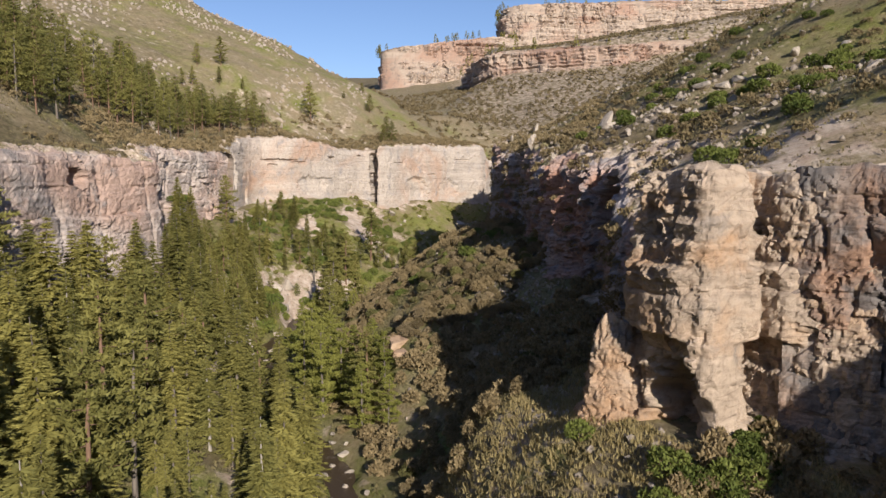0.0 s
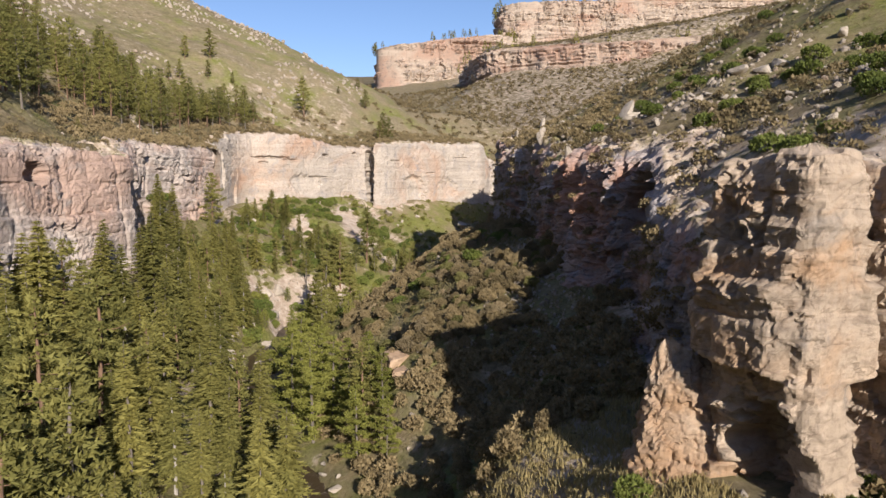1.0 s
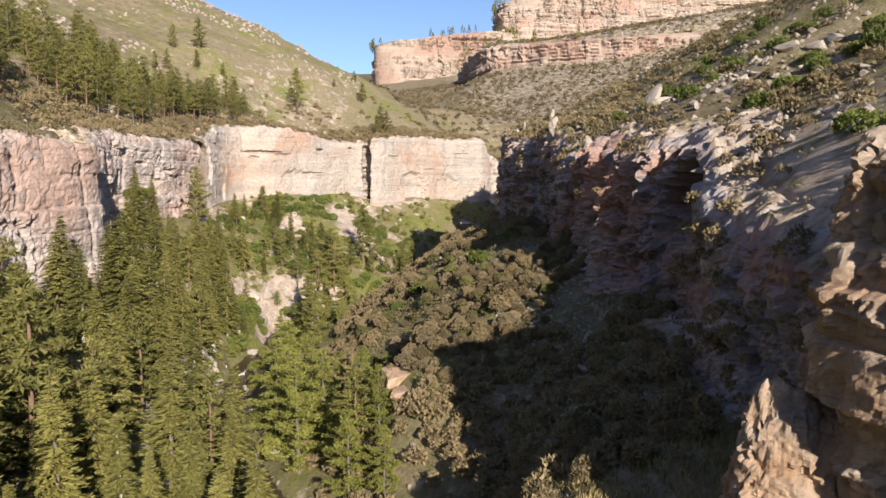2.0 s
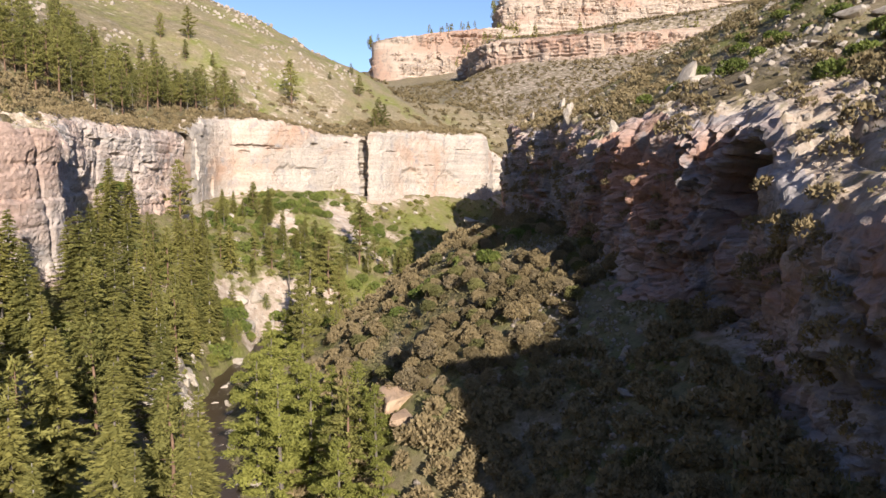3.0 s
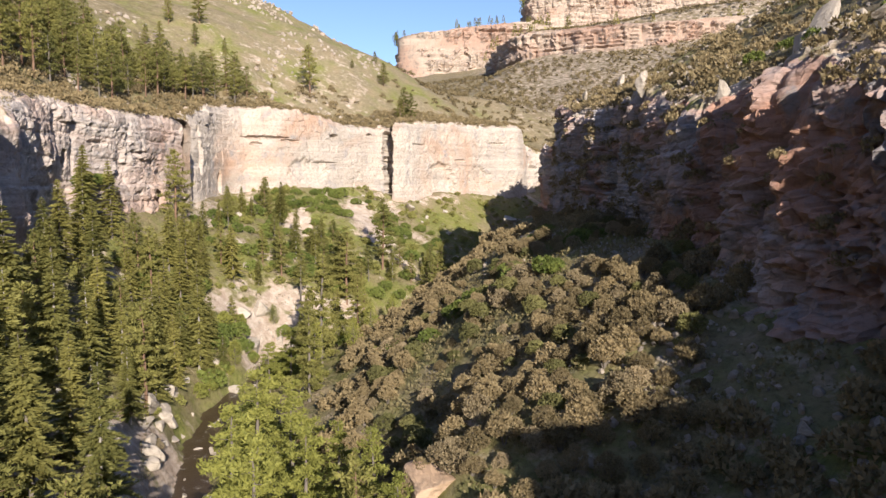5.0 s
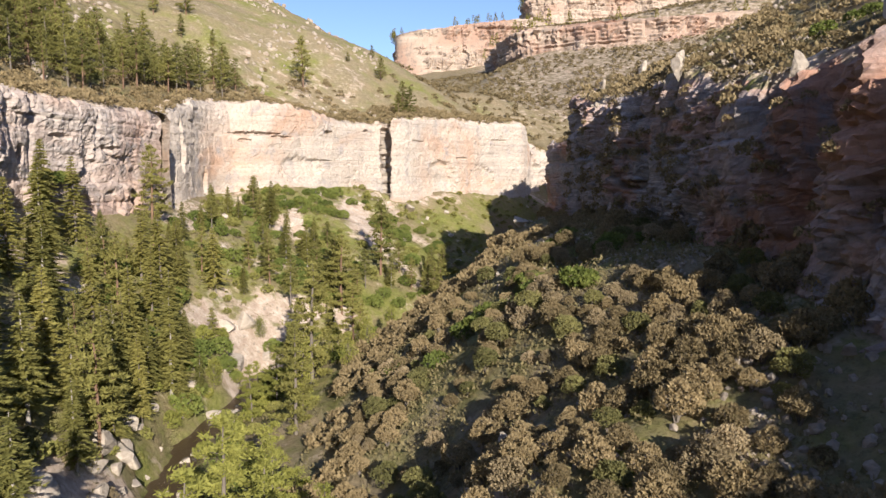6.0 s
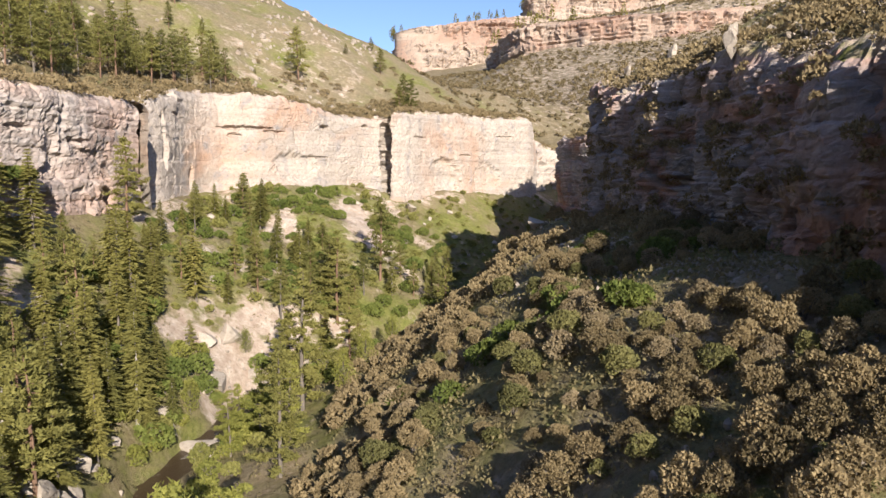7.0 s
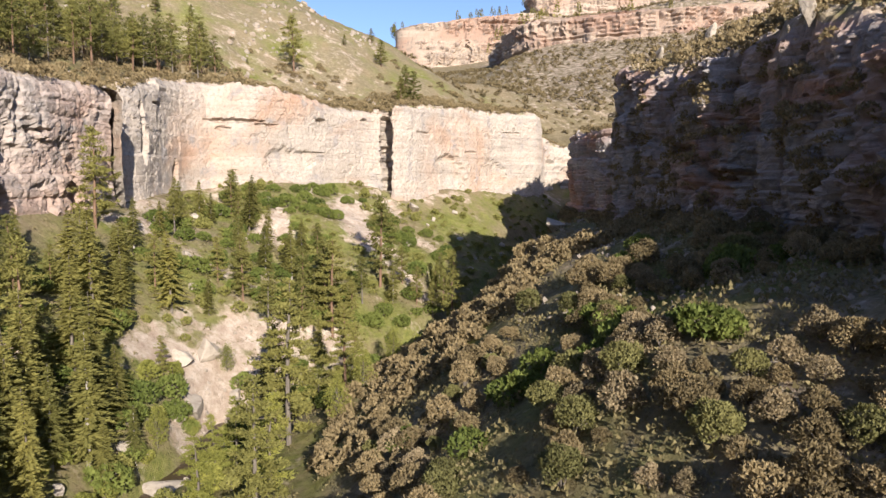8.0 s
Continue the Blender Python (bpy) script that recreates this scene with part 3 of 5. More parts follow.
    for cx, cy, cz, hw, hh, deep in caves:
        i0 = np.argmin((line[:, 0] - cx) ** 2 + (line[:, 1] - cy) ** 2)
        q = ((run[None] - run[i0]) / hw) ** 2 + ((z - cz) / hh) ** 2 + 0.3 * vnoise(x / 1.3, y / 1.3, z / 1.3, seed + 11) + 0.2 * vnoise(x / 0.5, y / 0.5, z / 0.5, seed + 14)
        o -= (deep + (0.35 * abs(deep) * facets(wx / 1.6, wy / 1.6, wz / 2.0, seed + 24) + 0.5 * facets(wx / 0.7, wy / 0.7, wz / 0.8, seed + 26) + 0.8 * fbm(x / 0.9, y / 0.9, z / 1.1, seed + 25, 3) if deep < 0 else 0)) * (1 - smooth(0.55, 1.05, q)) * np.clip(1.2 - 0.5 * q, 0, 1)
    x, y = x + out[None, :, 0] * o, y + out[None, :, 1] * o
    # the cap: from the top row back over the ground behind
    soft = out.copy()
    for _ in range(int(3.0 / step) ** 2):
        soft[1:-1] = (soft[:-2] + 2 * soft[1:-1] + soft[2:]) / 4
    soft = soft / np.linalg.norm(soft, axis=1)[:, None]
    share = np.linspace(0, 1, 9 if far else 19)[1:, None]
    back = share * (cap + (setback_at(line[:, 0], line[:, 1]) - SETBACK))[None]
    keep = np.clip(1 - back / 2.5, 0, 1)
    hx = line[None, :, 0] + (x[-1] - line[:, 0])[None] * keep - soft[None, :, 0] * back
    hy = line[None, :, 1] + (y[-1] - line[:, 1])[None] * keep - soft[None, :, 1] * back
    if not far:
        depth = heights(hx, hy)[1].reshape(hx.shape)
        for k in range(2, len(back)):
            lost = (depth[k] < 0.6) | (depth[k] < depth[k - 1] - 0.05)
            hx[k], hy[k], depth[k] = (np.where(lost, a[k - 1], a[k]) for a in (hx, hy, depth))
    if far:
        hz, hd = z[-1][None] + 0.03 * back, 0 * back + 50
    else:
        hz, hd = (a.reshape(hx.shape) for a in heights(hx, hy, True))
    off = setback_at(hx, hy)
    w = smooth(off + 0.4, off + 1.6, hd)
    near = smooth(0, 2.0, back)
    level = z[-1][None] * (1 - near) + hz * near + 0.4 * vnoise(hx / 1.6, hy / 1.6, 0, seed + 12) * (1 - w)
    hz = level + 0.1 - w * 0.9 + (0 if far else 1) * (0.4 * facets(hx / 2.6, hy / 2.6, 0 * hx + 0.5, seed + 15) + 0.25 * facets(hx / 1.1, hy / 1.1, 0 * hx + 0.5, seed + 14)) * (1 - w) * near
    x, y, z = np.vstack([x, hx]), np.vstack([y, hy]), np.vstack([z, hz])
    me = mesh_from(name, np.stack([x, y, z], -1).reshape(-1, 3), grid_faces(*x.shape)[:, ::toward], False)
    me.materials.append(material)
    if not far:
        # soil and grass lie on the top, behind the bare edge
        me.materials.append(ground_mat)
        rows_up = np.arange(x.shape[0] - 1)[:, None] - (count - 1) + (3.2 * vnoise(run[:-1] / 2.5, 0, 0, seed + 15) + 2.5 * smooth(2, 5, setback_at(line[:-1, 0], line[:-1, 1]) - SETBACK))[None]
        me.polygons.foreach_set("material_index", (rows_up > 3.5).astype(np.int32).ravel())
        for key, value in (("bare", 0.24), ("scrubby", 0.05)):
            me.attributes.new(key, "FLOAT", "POINT").data.foreach_set("value", np.full(x.size, value, np.float32))
    # ledges: places on the face flat enough to hold plants
    px, py, pz = x[:count], y[:count], z[:count]
    a = np.stack([px[1:, 1:] - px[:-1, :-1], py[1:, 1:] - py[:-1, :-1], pz[1:, 1:] - pz[:-1, :-1]], -1)
    b = np.stack([px[1:, :-1] - px[:-1, 1:], py[1:, :-1] - py[:-1, 1:], pz[1:, :-1] - pz[:-1, 1:]], -1)
    n = np.cross(a, b)
    flat = (np.abs(n[..., 2]) / np.maximum(np.linalg.norm(n, axis=-1), 1e-9) > 0.5) & (pz[:-1, :-1] > line[None, :-1, 2])
    LEDGES[label] = np.stack([px[:-1, :-1][flat], py[:-1, :-1][flat], pz[:-1, :-1][flat]], -1)
    return tagged(put(name, me, material), label, "cliff", kind="structure")


cliff("cliff_west", WEST[2:], 0.34, 40, rock_west, "grey and pink layered rock cliff with dark hollows", toward=1, swell=0.9, ribs=0.3, blocks=0.45, beds=0.4, thin_beds=0.7, crag=0.32, cracks=0.5, rib=9.0, block=3.0, size=1.3,
      caves=[(-59.5, 113, 39.5, 3.2, 1.6, 3.0), (-67, 174, 37.5, 1.3, 1.5, 2.5), (-66, 186, 29.5, 2.5, 2.2, 2.5), (-60.3, 140.5, 32, 2.8, 11, 4.4), (-68, 178, 31.5, 4, 2.0, -2.2), (-65, 202, 30, 2, 3, 2), (-66.5, 193, 39, 3.5, 0.4, 1.2), (-67.5, 182, 40.5, 2.5, 0.4, 1.0)])
cliff("cliff_lower", WEST[:3], 0.9, 43, rock_west, "grey rock cliff along the lower canyon", toward=1, crag=0.8)
cliff("cliff_north", NORTH[:18], 0.36, 60, rock_north, "tall cream and orange rock cliff lit by the sun", toward=1, swell=0.75, ribs=0.12, blocks=0.12, beds=0.2, thin_beds=0.4, crag=0.24, cracks=0.2, rib=13.0, block=4.5, ragged=0.8,
      caves=[(-60, 262, 45.4, 7, 0.45, 1.5), (-54, 266, 44.6, 4, 0.35, 1.0), (-63, 261.5, 43.6, 2.0, 0.35, 0.9), (-44, 279, 46.5, 1.8, 0.7, 1.6), (-34, 291, 47.5, 1.2, 0.6, 1.4), (-28.5, 294, 41, 2.5, 17, 6.0), (-5, 323, 40, 4, 0.5, 0.8), (-20, 303, 45, 4, 0.35, 0.8), (3, 334, 33, 8, 5.0, 1.3), (-12, 314, 33, 9, 6.5, 1.5),
             (-50, 271, 36, 8, 4.0, 1.0), (-45, 277, 38.5, 4, 0.35, 0.7), (-69.5, 250, 33, 1.4, 3.5, 2.4), (-68.5, 231, 41, 1.3, 6, 2.5), (-68, 240, 47, 4, 0.4, 0.9), (9, 341, 47, 5, 0.4, 0.7)])
cliff("cliff_east", EAST[18:29], 0.3, 80, rock_east, "shaded grey rock cliff with rounded ribs and a cave", toward=-1, swell=0.8, ribs=((60, 106, 114, 165), (0.2, 0.3, 2.2, 2.2)), blocks=0.7, beds=0.5, thin_beds=0.5, crag=((60, 106, 114, 165), (1.15, 1.15, 0.8, 0.7)), cracks=0.8, inset=0.1, lean=((60, 95, 110, 165), (0.5, 1.0, 3.0, 2.0)), rib=7.0,
      caves=[(23.0, 97.5, 35.3, 5.6, 4.5, 9.0), (20.6, 130, 37, 2.0, 8, -1.8), (19, 118, 37, 2.4, 8, -1.2), (18.2, 160, 38, 1.3, 10, -2.2), (18.5, 156.6, 42, 1.8, 6, 1.8), (20.0, 126.5, 40, 1.6, 5, 1.8), (19.3, 147, 39, 1.5, 9, -1.3), (18.4, 142.5, 41, 1.8, 6, 1.6)])
cliff("cliff_east", EAST[27:42], 0.3, 80, rock_east, "shaded red-brown bedded rock cliff above the scrub slope", toward=-1, swell=0.7, ribs=1.6, blocks=0.7, beds=1.0, crag=0.55, cracks=0.8, inset=0.3, lean=((150, 185, 200), (2.0, 1.2, -0.2)), rib=8.0,
      caves=[(15.2, 202, 44, 1.6, 2.2, 3.0), (16.5, 173, 38, 1.6, 10, -1.8), (17, 169.5, 42, 1.6, 5, 1.6), (15.3, 190, 40, 2.0, 10, -1.2), (15.5, 186, 42, 1.6, 5, 1.5), (16, 180, 36, 6, 0.6, 1.4), (17, 168, 33, 5, 0.8, 1.6)])
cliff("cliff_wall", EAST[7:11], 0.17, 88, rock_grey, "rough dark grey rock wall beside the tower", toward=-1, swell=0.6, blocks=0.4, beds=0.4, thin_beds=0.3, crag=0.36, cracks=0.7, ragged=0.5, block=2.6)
# unseen wall south of the tower, added to block the sun
cliff("cliff_shade_spur", EAST[0:8], 0.6, 87, rock_grey, "unseen dark grey rock wall and spur added to shade the slope below the tower", toward=-1, crag=0.6)
cliff("rock_tower", EAST[9:19], 0.16, 90, rock_tower, "tall layered rock buttress with a cave at its foot", toward=-1, swell=0.2, ribs=0.1, blocks=0.4, beds=0.35, thin_beds=0.3, crag=0.5, cracks=0.5, ragged=0.3, block=1.8, size=0.85, calm=[(20.2, 49.4, 2.2, 0.8)],
      shelves=[(50.0, 57.5, 28.0, 33.4, 0.8), (48.0, 57.5, 36.5, 37.0, 0.18), (50.0, 57.5, 25.5, 28.0, -0.5), (47.0, 51.0, 34.5, 34.8, -0.15), (47.0, 51.0, 31.8, 32.1, -0.15)],
      caves=[(17.3, 51.2, 21.0, 3.5, 5.6, 3.6)])
FIN = np.array([(18.0, 55.6, 20.5, 27.5), (14.6, 55.6, 20, 28.2), (12.6, 56.6, 19.5, 28.8), (12.0, 57.8, 19.5, 28.4), (12.6, 59.4, 19.5, 27.6), (17.5, 61.5, 20, 27)], float)
cliff("rock_fin", FIN, 0.16, 93, rock_tower, "craggy orange rock fin at the foot of the buttress", toward=-1, swell=0.3, blocks=0.2, beds=0.12, thin_beds=0.3, crag=0.75, cracks=0.7, ragged=0.4, block=1.5, size=0.9, cap=3.2, far=True, lean=1.6)
cliff("cliff_bend", NORTH[17:], 1.4, 61, rock_north, "distant rock cliff round the bend of the canyon", toward=1)
mesa_low = np.array([(30, 840, 126, 146), (24, 760, 122, 146), (45, 655, 127, 150), (70, 640, 129, 150), (100, 620, 130, 149), (143, 600, 131, 147), (190, 600, 135, 151), (260, 590, 137, 154), (360, 600, 140, 156)], float)
mesa_left = np.array([(-72, 1010, 143, 190), (-79, 905, 143, 193), (-59, 895, 147, 197), (-3, 900, 153, 204), (53, 905, 160, 211), (82, 930, 165, 215), (120, 980, 170, 220)], float)
mesa_high = np.array([(84, 1100, 205, 262), (86, 985, 208, 265), (110, 975, 212, 268), (164, 980, 214, 270), (270, 975, 216, 272), (385, 980, 218, 274), (600, 990, 222, 280)], float)
for rows in (mesa_low, mesa_left, mesa_high):
    cliff("mesa_cliff", rows, 1.6, 70, rock_far, "far pale banded mesa cliff above wooded slopes", toward=1, swell=0.8, ribs=0.5, blocks=0.6, beds=1.5, crag=0.6, cracks=0.9, cap=60, sink=14, ragged=1.0, size=4.0, far=True)

# ---- the creek ----
creek_line = resample(CREEK[:14], 1.0)
ct = np.gradient(creek_line[:, :2], axis=0)
ct /= np.linalg.norm(ct, axis=1)[:, None]
across = np.linspace(-3.6, 3.6, 9)
cx = creek_line[None, :, 0] + ct[None, :, 1] * across[:, None]
cy = creek_line[None, :, 1] - ct[None, :, 0] * across[:, None]
cz = creek_line[None, :, 2] + 0.05 * vnoise(cx / 1.5, cy / 1.5, 0, 77)
creek_me = mesh_from("creek", np.stack([cx, cy, cz], -1).reshape(-1, 3), grid_faces(*cx.shape))
tagged(put("creek", creek_me, creek_mat), "narrow brown creek with white riffles among boulders", "creek", kind="structure")

# ---- plants ----
rng = np.random.default_rng(7)


def unit(v):
    return v / np.maximum(np.linalg.norm(v, axis=-1, keepdims=True), 1e-9)


def kites(base, way, length, width, tilt=0.6, gen=None):
    """Small folded leaf shapes: base points, directions, lengths and widths. Returns verts and quads."""
    gen = gen or rng
    n = len(base)
    way = unit(way)
    up = unit(np.array([0, 0, 1.0]) + tilt * gen.normal(size=(n, 3)))
    side = unit(np.cross(way, up)) * np.reshape(width, (-1, 1))
    nod = np.cross(side, way)
    nod = unit(nod) * np.reshape(width, (-1, 1)) * 0.35
    way = way * np.reshape(length, (-1, 1))
    v = np.stack([base, base + 0.5 * way + side + nod, base + way, base + 0.5 * way - side + nod], 1)
    return v.reshape(-1, 3), np.arange(4 * n).reshape(n, 4)


def blades(base, way, length, width, gen, face=None, loose=0.5):
    """Small pointed leaves, one triangle each; face: which way each one looks, or any way at all."""
    n = len(base)
    way = unit(way)
    turn = gen.normal(size=(n, 3)) if face is None else unit(face) + loose * gen.normal(size=(n, 3))
    side = unit(np.cross(way, turn)) * np.reshape(width, (-1, 1))
    v = np.stack([base - side, base + side, base + way * np.reshape(length, (-1, 1))], 1)
    return v.reshape(-1, 3), np.arange(3 * n).reshape(n, 3)


def join(meshes):
    verts, faces, k = [], [], 0
    for v, f in meshes:
        verts.append(v)
        faces.append(f + k)
        k += len(v)
    return np.vstack(verts), np.vstack(faces)


def tube(points, radii, sides=7):
    """A tapered tube along points."""
    p = np.asarray(points, float)
    t = unit(np.gradient(p, axis=0))
    a = unit(np.cross(t, [0.31, 0.9, 0.2]))
    b = np.cross(t, a)
    ang = np.linspace(0, 2 * math.pi, sides, endpoint=False)
    ring = p[:, None] + (a[:, None] * np.cos(ang)[None, :, None] + b[:, None] * np.sin(ang)[None, :, None]) * np.asarray(radii)[:, None, None]
    i = np.arange(len(p) * sides).reshape(len(p), sides)
    j = np.roll(i, -1, 1)
    return ring.reshape(-1, 3), np.stack([i[:-1], j[:-1], j[1:], i[1:]], -1).reshape(-1, 4)


def trunk_points(h, lean, gen, n=9):
    u = np.linspace(0, 1, n)
    drift = np.cumsum(gen.normal(size=(n, 2)) * lean, 0) * u[:, None]
    return np.column_stack([drift, u * h - 0.6 * (1 - u)])


def thing(name, label, category, group, parts, m=None):
    """An empty at the base with its parts: (name, mesh, label)."""
    top = tagged(new(name), label, category, group)
    top.empty_display_size = 0.2
    for part_name, me, part_label in parts:
        put(part_name, me, None, top, part_label)
    if m is not None:
        top.matrix_basis = m
    return top


def meshed(name, vf, material, smooth_shade=False):
    me = mesh_from(name, *vf, smooth_shade)
    me.materials.append(material)
    return me


def spruce(h, r, seed, leaf, bark, bare=0.08):
    """A spire of flat tiers of boughs with short needle sprays."""
    gen = np.random.default_rng(seed)
    pts = trunk_points(h, 0.06, gen)
    trunk = meshed("trunk", tube(pts, np.interp(np.linspace(0, 1, 9), [0, 1], [0.02 * h, 0.02])), bark, True)
    base, way, length, width, face = [], [], [], [], []
    z = bare * h
    while z < h * 0.985:
        u = (z - bare * h) / (h * (1 - bare))
        reach = r * (1 - u) ** 0.9 * min(1, 0.75 + 2.2 * u) + 0.14
        axis = np.array([np.interp(z, pts[:, 2], pts[:, 0]), np.interp(z, pts[:, 2], pts[:, 1]), z])
        turn = gen.uniform(0, 6.28)
        count = gen.integers(6, 9)
        for k in range(count):
            if gen.random() < 0.12:
                continue
            a = turn + (k + gen.uniform(-0.3, 0.3)) * 6.28 / count
            out = np.array([math.cos(a), math.sin(a), 0])
            cross = np.array([-out[1], out[0], 0])
            long = reach * gen.uniform(0.6, 1.15)
            droop = gen.uniform(0.05, 0.3)
            lift = gen.uniform(-0.12, 0.12)
            for s in np.linspace(0.16, 1, max(2, int(long / 0.23) + 1)):
                p = axis + out * long * s + np.array([0, 0, lift - droop * long * s * s])
                size = (0.75 - 0.38 * s) * min(1.0, 0.5 + long / 2.2)
                for turned in (-1, 1, 0):
                    base.append(p)
                    face.append(out * 0.75 + np.array([0, 0, 0.8]))
                    way.append(out * 0.8 + cross * turned * gen.uniform(0.6, 1.2) + np.array([0, 0, gen.uniform(-0.35, 0.15) + 0.3 * (turned == 0)]))
                    length.append(size * gen.uniform(0.8, 1.3))
                    width.append(size * gen.uniform(0.2, 0.3))
        z += gen.uniform(0.48, 0.68) * (0.65 + 0.35 * (1 - u))
    crown = meshed("crown", blades(np.array(base), np.array(way), np.array(length), np.array(width), gen, np.array(face), 0.35), leaf)
    return trunk, crown


def pine(h, r, seed, leaf, bark, bare=0.3, tufts=19, needle=1.0):
    """An open crown of needle clumps on bent limbs."""
    gen = np.random.default_rng(seed)
    pts = trunk_points(h, 0.10, gen)
    wood = [tube(pts, np.interp(np.linspace(0, 1, 9), [0, 0.7, 1], [0.018 * h, 0.010 * h, 0.02]))]
    base, way, length, width, face = [], [], [], [], []
    n = int(h * 2.9)
    for k in range(n):
        u = (k + gen.random()) / n
        z = h * (bare + (1 - bare) * u)
        axis = np.array([np.interp(z, pts[:, 2], pts[:, 0]), np.interp(z, pts[:, 2], pts[:, 1]), z])
        a = k * 2.4 + gen.uniform(-0.5, 0.5)
        long = r * (1 - u ** 1.6) ** 0.8 * min(1, 0.6 + 1.8 * u) * gen.uniform(0.5, 1.15) + 0.25
        out = np.array([math.cos(a), math.sin(a), gen.uniform(-0.2, 0.3)])
        tip = axis + out * long
        if k % 2:
            wood.append(tube(np.linspace(axis, tip, 3) + np.array([0, 0, 1]) * (np.array([0, -0.07, 0]) * long)[:, None], [0.045, 0.03, 0.012], 3))
        for s in np.linspace(0.35, 1.0, max(2, int(long / 0.5) + 1)):
            centre = axis + out * long * s + gen.normal(size=3) * [0.18, 0.18, 0.1]
            d = gen.normal(size=(tufts, 3)) * [1, 1, 0.7] + [0, 0, 0.45]
            base.append(centre + gen.normal(size=(tufts, 3)) * [0.24, 0.24, 0.13])
            way.append(d + out * 0.6)
            face.append(np.broadcast_to(out * [1, 1, 0] + [0, 0, 0.45], d.shape))
            length.append(needle * gen.uniform(0.3, 0.55, tufts))
            width.append(needle * gen.uniform(0.075, 0.12, tufts))
    crown = meshed("crown", blades(np.vstack(base), np.vstack(way), np.hstack(length), np.hstack(width), gen, np.vstack(face), 0.6), leaf)
    return meshed("trunk", join(wood), bark, True), crown


def broad_tree(h, r, seed, leaf, bark, lobes=26, leaves=85, leaf_size=0.3):
    """A leafy crown of uneven lobes on several limbs."""
    gen = np.random.default_rng(seed)
    pts = trunk_points(h * 0.75, 0.12, gen)
    wood = [tube(pts, np.linspace(0.02 * h, 0.02, 9))]
    base, way = [], []
    for k in range(lobes):
        u = (k + 0.5) / lobes
        z = h * (0.14 + 0.8 * u)
        a = k * 2.4 + gen.uniform(-0.4, 0.4)
        reach = r * math.sin(math.pi * min(1, 0.2 + 0.8 * u)) ** 0.7 * gen.uniform(0.35, 0.95)
        c = np.array([math.cos(a) * reach, math.sin(a) * reach, z])
        foot = np.array([0, 0, z * 0.55])
        wood.append(tube(np.linspace(foot, c, 3), [0.07, 0.045, 0.02], 4))
        size = r * gen.uniform(0.28, 0.46)
        d = unit(gen.normal(size=(leaves, 3)))
        base.append(c + d * size * gen.uniform(0.5, 1.0, (leaves, 1)) * [1, 1, 1.25])
        way.append(d + gen.normal(size=(leaves, 3)) * 0.7 - [0, 0, 0.2])
    base, way = np.vstack(base), np.vstack(way)
    n = len(base)
    crown = meshed("crown", kites(base, way, leaf_size * gen.uniform(0.7, 1.4, n), leaf_size * gen.uniform(0.28, 0.42, n), 1.0, gen), leaf)
    return meshed("trunk", join(wood), bark, True), crown


def bush_arrays(r, h, seed, count=900, size=0.15, heads=7, spiky=0.45):
    """A scrub bush of several rounded heads close set with small leaves that look outward: verts and triangles."""
    gen = np.random.default_rng(seed)
    k = np.arange(heads)
    reach = 0.66 * r * (k / heads) ** 0.5
    rad = gen.uniform(0.9, 1.35, heads) * r / heads ** 0.5
    top = h * (gen.uniform(0.75, 1.0, heads) - 0.3 * k / heads)
    centre = np.column_stack([reach * np.cos(2.4 * k), reach * np.sin(2.4 * k), np.maximum(top - rad, 0.25 * h)])
    pick = gen.integers(heads, size=count * 2)
    d = unit(gen.normal(size=(count * 2, 3)) + [0, 0, 0.25])
    base = centre[pick] + d * rad[pick, None] * gen.uniform(0.78, 1.06, (count * 2, 1))
    gap = np.linalg.norm(base[:, None] - centre[None], axis=2) / rad[None]
    gap[np.arange(count * 2), pick] = 9
    fine = np.flatnonzero((gap.min(1) > 0.86) & (base[:, 2] > 0.04))[:count]
    base, d = base[fine], d[fine]
    n = len(base)
    way = gen.normal(size=(n, 3)) * 0.8 + d * spiky + [0, 0, 0.7]
    return blades(base, way, size * gen.uniform(0.7, 1.6, n), size * gen.uniform(0.4, 0.7, n), gen, d + [0, 0, 0.15], 0.6)


def bush_stems(r, h, seed):
    gen = np.random.default_rng(seed)
    wood = []
    for k in range(6):
        a = k * 1.05 + gen.uniform(-0.3, 0.3)
        tip = np.array([math.cos(a) * r * 0.6, math.sin(a) * r * 0.6, h * gen.uniform(0.5, 0.85)])
        wood.append(tube(np.array([[0, 0, -0.25], tip * [0.35, 0.35, 0.5], tip]), [0.05, 0.035, 0.012], 4))
    return join(wood)


def on_ground(x, y, turn=0.0, scale=1.0, sink=0.0, squash=1.0):
    z, _ = surface([x], [y])
    return Matrix.LocRotScale((x, y, float(z[0]) - sink), Euler((0, 0, turn)), (scale, scale, scale * squash))


def scattered(gen, count, x0, x1, y0, y1, gap, keep):
    """Random places in a box, no two nearer than the gap, where keep(x, y, z, d) holds."""
    x, y = gen.uniform(x0, x1, count), gen.uniform(y0, y1, count)
    z, d = surface(x, y)
    chosen, grid = [], {}
    for i in np.flatnonzero(keep(x, y, z, d)):
        key = (int(x[i] // gap), int(y[i] // gap))
        near = [p for a in (-1, 0, 1) for b in (-1, 0, 1) for p in grid.get((key[0] + a, key[1] + b), ())]
        if all((x[i] - px) ** 2 + (y[i] - py) ** 2 > gap * gap for px, py in near):
            grid.setdefault(key, []).append((x[i], y[i]))
            chosen.append((x[i], y[i], z[i]))
    return np.array(chosen)


